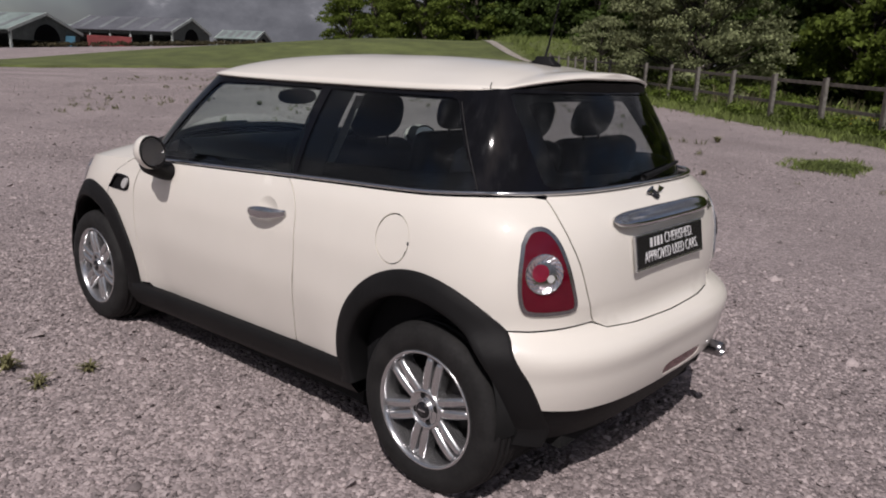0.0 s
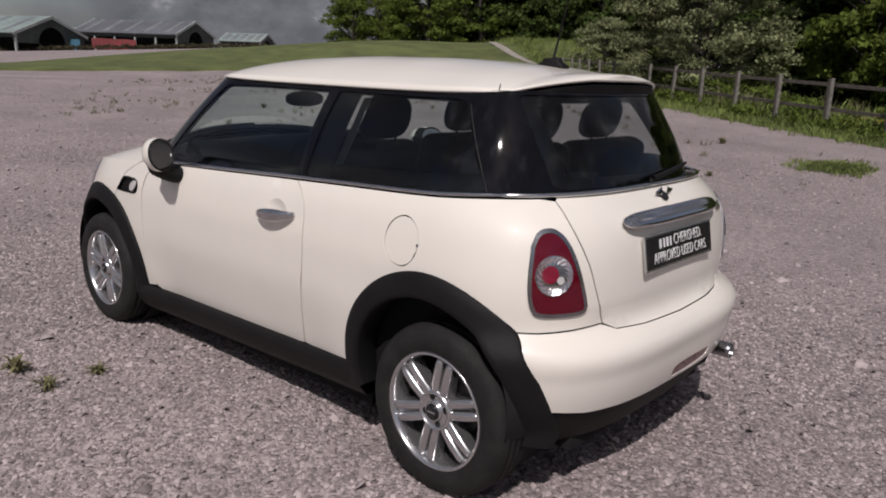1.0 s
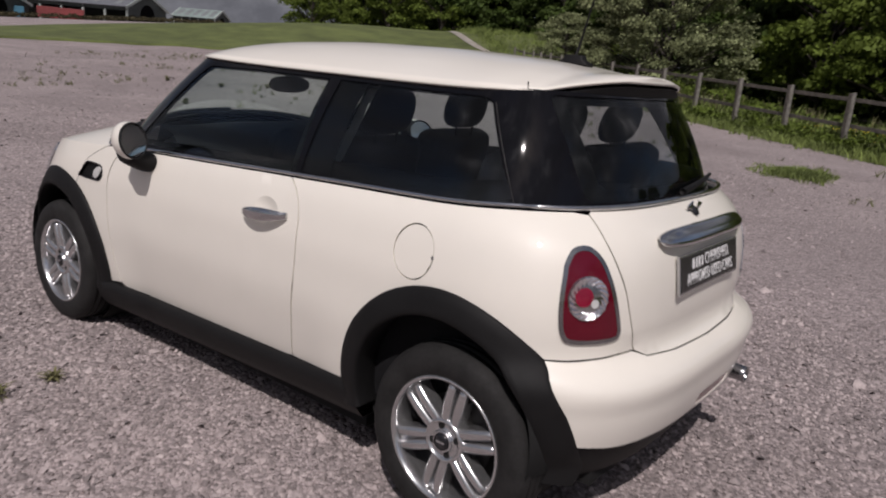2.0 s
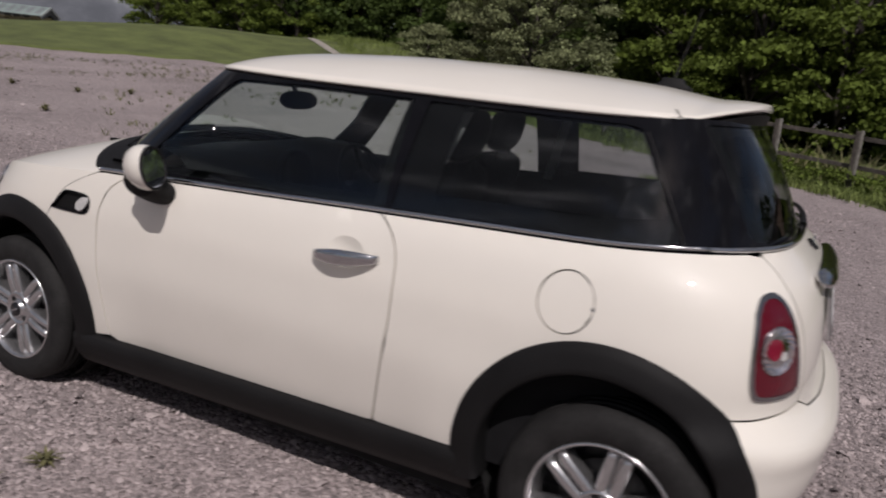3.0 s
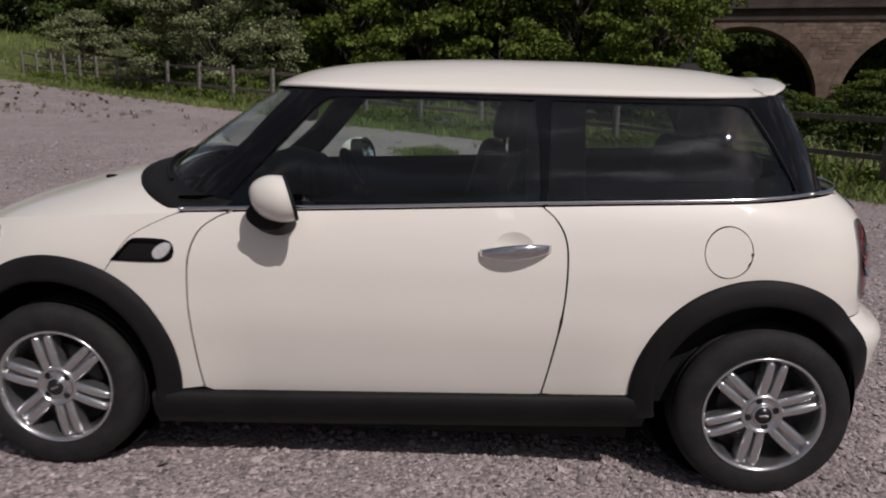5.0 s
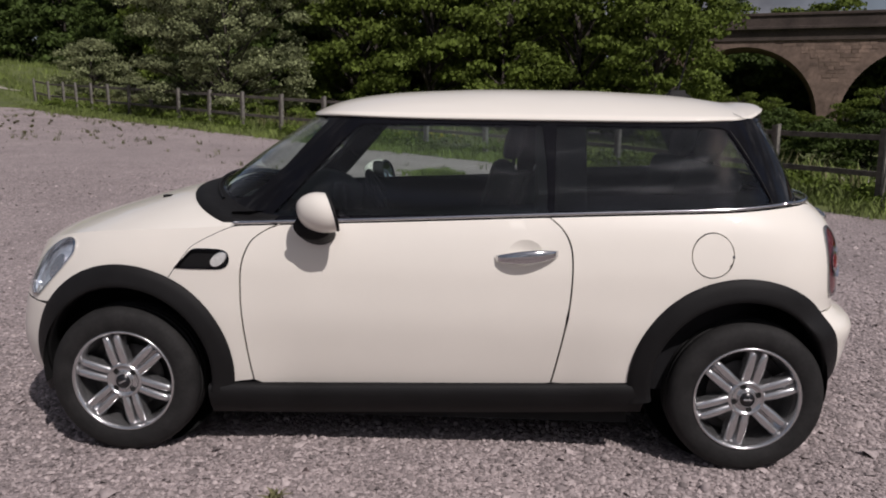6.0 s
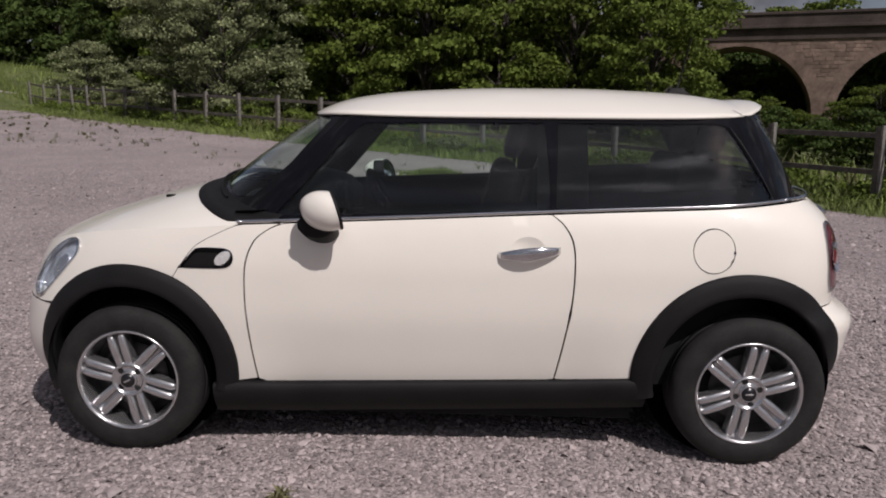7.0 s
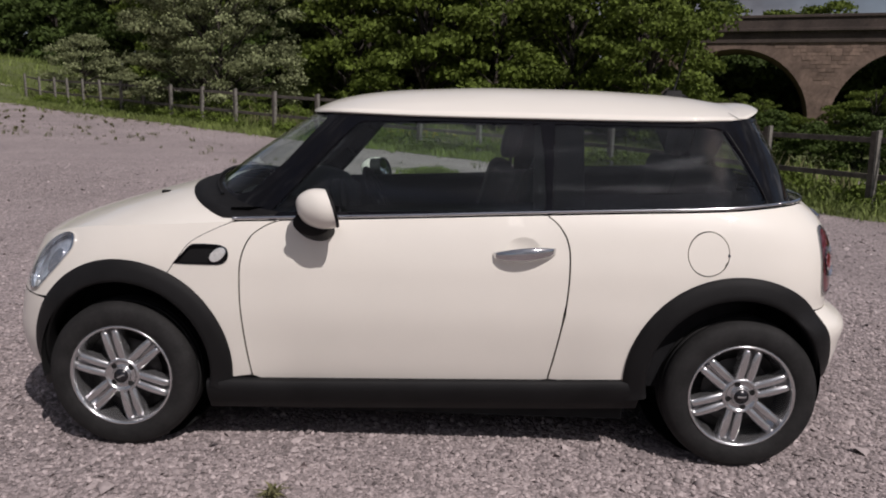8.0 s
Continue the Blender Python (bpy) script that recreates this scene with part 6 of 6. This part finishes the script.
SPRING = CROWN - RAD
bm = bmesh.new()
prof = []
for k in range(-2, 4):
    cx = FIRST + PERIOD * k
    prof += [(cx - RAD, -3.0)] + [(cx - RAD * math.cos(a), SPRING + RAD * math.sin(a)) for a in np.linspace(0, math.pi, 33)] + [(cx + RAD, -3.0)]
TOPZ = 5.55
for face, y in ((0, 0.0), (1, DEEP)):
    low = [bm.verts.new((px, y, pz)) for px, pz in prof]
    top = [bm.verts.new((px, y, TOPZ)) for px, pz in prof]
    for k in range(len(prof) - 1):
        if abs(prof[k][0] - prof[k + 1][0]) < 1e-6:
            continue
        q = (low[k], low[k + 1], top[k + 1], top[k])
        bm.faces.new(q if not face else q[::-1])
    if not face:
        front = low
    else:
        for k in range(len(prof) - 1):
            if prof[k][1] <= -2.9 and prof[k + 1][1] <= -2.9:
                continue
            bm.faces.new((front[k], low[k], low[k + 1], front[k + 1]))
part("arcade_wall", bm, STONE, viaduct, smooth=False)
x0, x1 = prof[0][0] - 1, prof[-1][0] + 1
bm = bmesh.new()
box(bm, x0, x1, -0.10, DEEP + 0.1, TOPZ - 0.02, TOPZ + 0.62)
part("spandrel_band", bm, STONE_DARK, viaduct, smooth=False)
bm = bmesh.new()
box(bm, x0, x1, -0.32, DEEP + 0.32, TOPZ + 0.60, TOPZ + 0.78, 0.03)
part("string_course", bm, STONE_DARK, viaduct, smooth=False)
bm = bmesh.new()
box(bm, x0, x1, -0.08, 0.35, TOPZ + 0.76, TOPZ + 1.40)
part("parapet", bm, STONE_DARK, viaduct, smooth=False)
bm = bmesh.new()
box(bm, x0, x1, -0.16, 0.42, TOPZ + 1.38, TOPZ + 1.55, 0.03)
part("coping", bm, STONE_DARK, viaduct, smooth=False)
# coursed blocks of the spandrels, proud of their joints
BLOCK = material("viaduct_blocks", (0.205, 0.146, 0.114), 0.92, scale=1.1, vary=0.25, fine=7.0, bump=0.6, bump_scale=7, rand=0.28)


def in_arch(px, pz):
    near = FIRST + PERIOD * round((px - FIRST) / PERIOD)
    return abs(px - near) < RAD + 0.5 if pz < SPRING else math.hypot(px - near, pz - SPRING) < RAD + 0.5


v_co, v_fa = [], []
pz, row_n = -0.6, 0
while pz < TOPZ - 0.1:
    h = min(rng.uniform(0.20, 0.27), TOPZ - 0.02 - pz)
    px = -8.0 - rng.uniform(0, 0.6)
    while px < 24.0:
        w = rng.uniform(0.32, 0.75)
        a0, a1, b0, b1 = px + 0.005, px + w - 0.005, pz + 0.004, pz + h - 0.004
        px += w
        if any(in_arch(q, z) for q in (a0, (a0 + a1) / 2, a1) for z in (b0, b1)):
            continue
        d, k = -rng.uniform(0.004, 0.022), len(v_co)
        v_co += [(a0, 0.01, b0), (a1, 0.01, b0), (a1, 0.01, b1), (a0, 0.01, b1), (a0 + 0.015, d, b0 + 0.015), (a1 - 0.015, d, b0 + 0.015), (a1 - 0.015, d, b1 - 0.015), (a0 + 0.015, d, b1 - 0.015)]
        v_fa += [(k + 4, k + 5, k + 6, k + 7), (k, k + 1, k + 5, k + 4), (k + 1, k + 2, k + 6, k + 5), (k + 2, k + 3, k + 7, k + 6), (k + 3, k, k + 4, k + 7)]
    pz += h
block_mesh = bpy.data.meshes.new("coursed_stonework")
block_mesh.from_pydata(v_co, [], v_fa)
block_mesh.materials.append(BLOCK)
wall_stones = new("coursed_stonework", block_mesh)
wall_stones.parent = viaduct
tagged(wall_stones, kind="stuff")
# arch rings of cut stones
for k in range(-1, 3):
    cx = FIRST + PERIOD * k
    n = 27
    for j in range(n):
        a0, a1 = math.pi * j / n + 0.0016, math.pi * (j + 1) / n - 0.0016
        bm = bmesh.new()
        vs = []
        for yy in (-0.025, 0.4):
            for a, rr in ((a0, RAD - 0.01), (a1, RAD - 0.01), (a1, RAD + 0.48), (a0, RAD + 0.48)):
                vs.append(bm.verts.new((cx - rr * math.cos(a), yy, SPRING + rr * math.sin(a))))
        for q in ((0, 1, 2, 3), (7, 6, 5, 4), (0, 4, 5, 1), (1, 5, 6, 2), (2, 6, 7, 3), (3, 7, 4, 0)):
            bm.faces.new([vs[i] for i in q])
        bmesh.ops.recalc_face_normals(bm, faces=bm.faces[:])
        part("arch_stone", bm, STONE, viaduct, smooth=False)

# ---- farm sheds far to the west ----
SHED_ROOF = material("shed_roof_sheet", (0.20, 0.25, 0.235), 0.7, scale=0.15, vary=0.25, fine=3.0)
SHED_ROOF_B = material("shed_roof_grey", (0.11, 0.115, 0.13), 0.7, scale=0.15, vary=0.25, fine=3.0)
SHED_WALL = material("shed_wall_sheet", (0.055, 0.065, 0.06), 0.85, scale=0.2, vary=0.3, fine=2.0)
RED_BOX = material("red_container_paint", (0.22, 0.045, 0.045), 0.6, scale=0.4, vary=0.2)
BLUE_BOX = material("blue_container_paint", (0.06, 0.18, 0.26), 0.6, scale=0.4, vary=0.2)


SHED_LIGHT = material("shed_roof_light", (0.165, 0.18, 0.185), 0.6, scale=0.3, vary=0.2)
SHED_PALE = material("shed_pale_sheet", (0.34, 0.38, 0.36), 0.7, scale=0.3, vary=0.2)


def from_rear(az, d):
    return 2.82 - d * math.sin(radians(az)), -2.54 + d * math.cos(radians(az))


def shed(az, d, length, span, eaves, ridge, turn, label, roof_mat):
    x, y = from_rear(az, d)
    sh = thing("farm_shed", label, "shed", "sheds across the yard", m=Matrix.Translation((x, y, ground_z(x, y))) @ pose(0, 0, 0, 0, 0, turn))
    for s in (-1, 1):
        bm = bmesh.new()
        box(bm, -length / 2 - 0.4, length / 2 + 0.4, 0, math.hypot(span / 2 + 0.6, ridge - eaves), -0.08, 0.08, 0.0, Matrix.Translation((0, 0, ridge)) @ pose(0, 0, 0, -math.degrees(math.atan2(ridge - eaves, span / 2)) * s, 0, 0) @ Matrix.Diagonal((1, s, 1, 1)))
        bmesh.ops.recalc_face_normals(bm, faces=bm.faces[:])
        slope = part("roof_slope", bm, roof_mat, sh, smooth=False)
        for k in range(5):
            bm = bmesh.new()
            rx = -length / 2 + length * (k + 0.5) / 5
            box(bm, rx - 0.5, rx + 0.5, 0.5, math.hypot(span / 2, ridge - eaves) - 0.3, 0.082, 0.11, 0.0, Matrix.Translation((0, 0, ridge)) @ pose(0, 0, 0, -math.degrees(math.atan2(ridge - eaves, span / 2)) * s, 0, 0) @ Matrix.Diagonal((1, s, 1, 1)))
            bmesh.ops.recalc_face_normals(bm, faces=bm.faces[:])
            part("roof_light", bm, SHED_LIGHT, slope, smooth=False)
    for s in (-1, 1):
        bm = bmesh.new()
        gx = s * length / 2
        pts = [(-span / 2, eaves * 0.45), (-span / 2, eaves), (0, ridge - 0.1), (span / 2, eaves), (span / 2, eaves * 0.45)]
        a = [bm.verts.new((gx - 0.1, py, pz)) for py, pz in pts]
        b = [bm.verts.new((gx + 0.1, py, pz)) for py, pz in pts]
        bm.faces.new(a)
        bm.faces.new(b[::-1])
        for i in range(5):
            bm.faces.new((a[i], b[i], b[(i + 1) % 5], a[(i + 1) % 5]))
        bmesh.ops.recalc_face_normals(bm, faces=bm.faces[:])
        gable = part("gable", bm, SHED_WALL, sh, smooth=False)
        for side_ in (-1, 1):
            bm = bmesh.new()
            l = math.hypot(span / 2 + 0.6, ridge - eaves)
            box(bm, gx + s * 0.30 - 0.12, gx + s * 0.30 + 0.12, 0, l, -0.30, 0.14, 0.0, Matrix.Translation((0, 0, ridge)) @ pose(0, 0, 0, -math.degrees(math.atan2(ridge - eaves, span / 2)) * side_, 0, 0) @ Matrix.Diagonal((1, side_, 1, 1)))
            bmesh.ops.recalc_face_normals(bm, faces=bm.faces[:])
            part("bargeboard", bm, SHED_PALE, gable, smooth=False)
        # flat black half-disc on the wall stands for the shade inside an opening
        bm = bmesh.new()
        rr = 0.19 * span
        arc = [(rr * math.cos(a), eaves * 0.46 + rr * 0.9 * math.sin(a)) for a in np.linspace(0, math.pi, 17)]
        bm.faces.new([bm.verts.new((gx + s * 0.13, py, pz)) for py, pz in arc])
        part("gable_opening_shade", bm, INK_AND_SHADE, gable, smooth=False)
    bm = bmesh.new()
    box(bm, -length / 2, length / 2, span / 2 - 0.2, span / 2, 0, eaves)
    part("back_wall", bm, SHED_WALL, sh, smooth=False)
    bm = bmesh.new()
    box(bm, -length / 2, length / 2, -span / 2, -span / 2 + 0.15, eaves * 0.72, eaves)
    part("fascia", bm, SHED_WALL, sh, smooth=False)
    for k in range(6):
        bm = bmesh.new()
        px = -length / 2 + length * k / 5
        box(bm, px - 0.15, px + 0.15, -span / 2, -span / 2 + 0.3, 0, eaves)
        part("column", bm, SHED_PALE, sh, smooth=False)
    return sh


shed(72.2, 150, 24, 15, 2.9, 5.6, 27, "green-roofed open farm shed across the yard", SHED_ROOF)
shed(63.0, 165, 22, 13, 3.0, 5.6, 28, "grey-roofed open farm shed across the yard", SHED_ROOF_B)
shed(66.2, 190, 18, 9, 2.8, 4.8, 45, "pale green-roofed farm shed beyond others", SHED_ROOF)
shed(56.2, 195, 10, 8, 2.2, 4.0, 30, "small green-roofed shed across the yard", SHED_ROOF)
for az, d, w, mat_, label in ((65.0, 146, 7.0, RED_BOX, "red shipping container beside the sheds"), (67.6, 146, 2.6, BLUE_BOX, "blue shipping container beside the sheds")):
    x, y = from_rear(az, d)
    bm = bmesh.new()
    box(bm, -w / 2, w / 2, -1.2, 1.2, 0, 1.75, 0.05)
    ob = part("shipping_container", bm, mat_, None, smooth=False)
    for k in range(10):
        bm = bmesh.new()
        box(bm, -w / 2 + w * (k + 0.3) / 10, -w / 2 + w * (k + 0.7) / 10, -1.25, -1.19, 0.12, 1.65)
        part("corrugation", bm, mat_, ob, smooth=False)
    ob.matrix_basis = Matrix.Translation((x, y, ground_z(x, y))) @ pose(0, 0, 0, 0, 0, az)
    tagged(ob, label, "container", "containers by the sheds")

# low row of brown leaf clumps along the foot of the sheds
clumps = []
for _ in range(260):
    x, y = from_rear(rng.uniform(55.0, 80.0), 141 + rng.normal(0, 1.0))
    clumps.append((x, y, ground_z(x, y) + rng.uniform(0.1, 0.5), rng.uniform(0.4, 0.9)))
BROWN_LEAF = leaf_material("brown_leaves", (0.070, 0.062, 0.036), 0.4)
tagged(new("brown_clumps", crown_mesh("brown_clumps", BROWN_LEAF, clumps, 9000, 0.30, 83)), "low row of brown leafy clumps before the sheds", "hedge", kind="stuff")

# ---- loose stones on the gravel ----
STONES = material("gravel_stones", (0.305, 0.260, 0.254), 0.9, scale=1.2, vary=0.14, fine=60.0, rand=0.5)


def stones(name, n, cx, cy, r0, r1, size, seed, label):
    """Stones in a soft-edged ring, thinning out with distance."""
    r = np.random.default_rng(seed)
    rad, ang = r0 + (r1 - r0) * np.sqrt(r.random(n)) * np.exp(r.normal(0, 0.18, n)), r.uniform(0, 2 * math.pi, n)
    x, y = cx + rad * np.cos(ang) * 1.15, cy + rad * np.sin(ang)
    s = size * np.exp(r.normal(0, 0.32, n))
    base = np.array([(1, 0, -0.1), (0, 1, -0.1), (-1, 0, -0.1), (0, -1, -0.1), (0.35, 0.2, 0.65), (-0.4, -0.15, 0.55)], float)
    tri = np.array([(0, 1, 4), (1, 5, 4), (1, 2, 5), (2, 3, 5), (3, 4, 5), (3, 0, 4)])
    v = base[None] * r.uniform(0.6, 1.25, (n, 6, 3))
    v[:, :, 0] *= r.uniform(0.8, 1.5, n)[:, None]
    a = r.uniform(0, 2 * math.pi, n)
    tilt = r.normal(0, 0.45, n)
    c, sn = np.cos(tilt)[:, None], np.sin(tilt)[:, None]
    vx_, vz = v[:, :, 0] * c - v[:, :, 2] * sn, v[:, :, 0] * sn + v[:, :, 2] * c
    ca, sa = np.cos(a)[:, None], np.sin(a)[:, None]
    px = (vx_ * ca - v[:, :, 1] * sa) * s[:, None] * 0.5 + x[:, None]
    py = (vx_ * sa + v[:, :, 1] * ca) * s[:, None] * 0.5 + y[:, None]
    gz = np.array([ground_z(float(p), float(q)) for p, q in zip(x, y)])
    pz = vz * s[:, None] * 0.44 + gz[:, None] + 0.12 * s[:, None]
    co = np.stack([px, py, pz], -1).reshape(-1, 3)
    idx = (tri[None] + 6 * np.arange(n)[:, None, None]).reshape(-1)
    me = bpy.data.meshes.new(name)
    me.vertices.add(len(co))
    me.vertices.foreach_set("co", co.ravel())
    me.loops.add(len(idx))
    me.loops.foreach_set("vertex_index", idx.astype(np.int32))
    me.polygons.add(len(idx) // 3)
    me.polygons.foreach_set("loop_start", np.arange(0, len(idx), 3, dtype=np.int32))
    me.update(calc_edges=True)
    me.materials.append(STONES)
    return tagged(new(name, me), label, "gravel", kind="stuff")


stones("gravel", 115000, 0.3, -0.7, 0.0, 3.6, 0.0175, 91, "loose crushed grey-pink stones around the car")
stones("gravel", 65000, 0.0, 2.0, 2.6, 9.5, 0.021, 93, "loose crushed grey-pink stones across the yard")
stones("gravel", 55000, -4.0, 8.0, 5.0, 22.0, 0.033, 95, "loose crushed grey-pink stones across the yard")
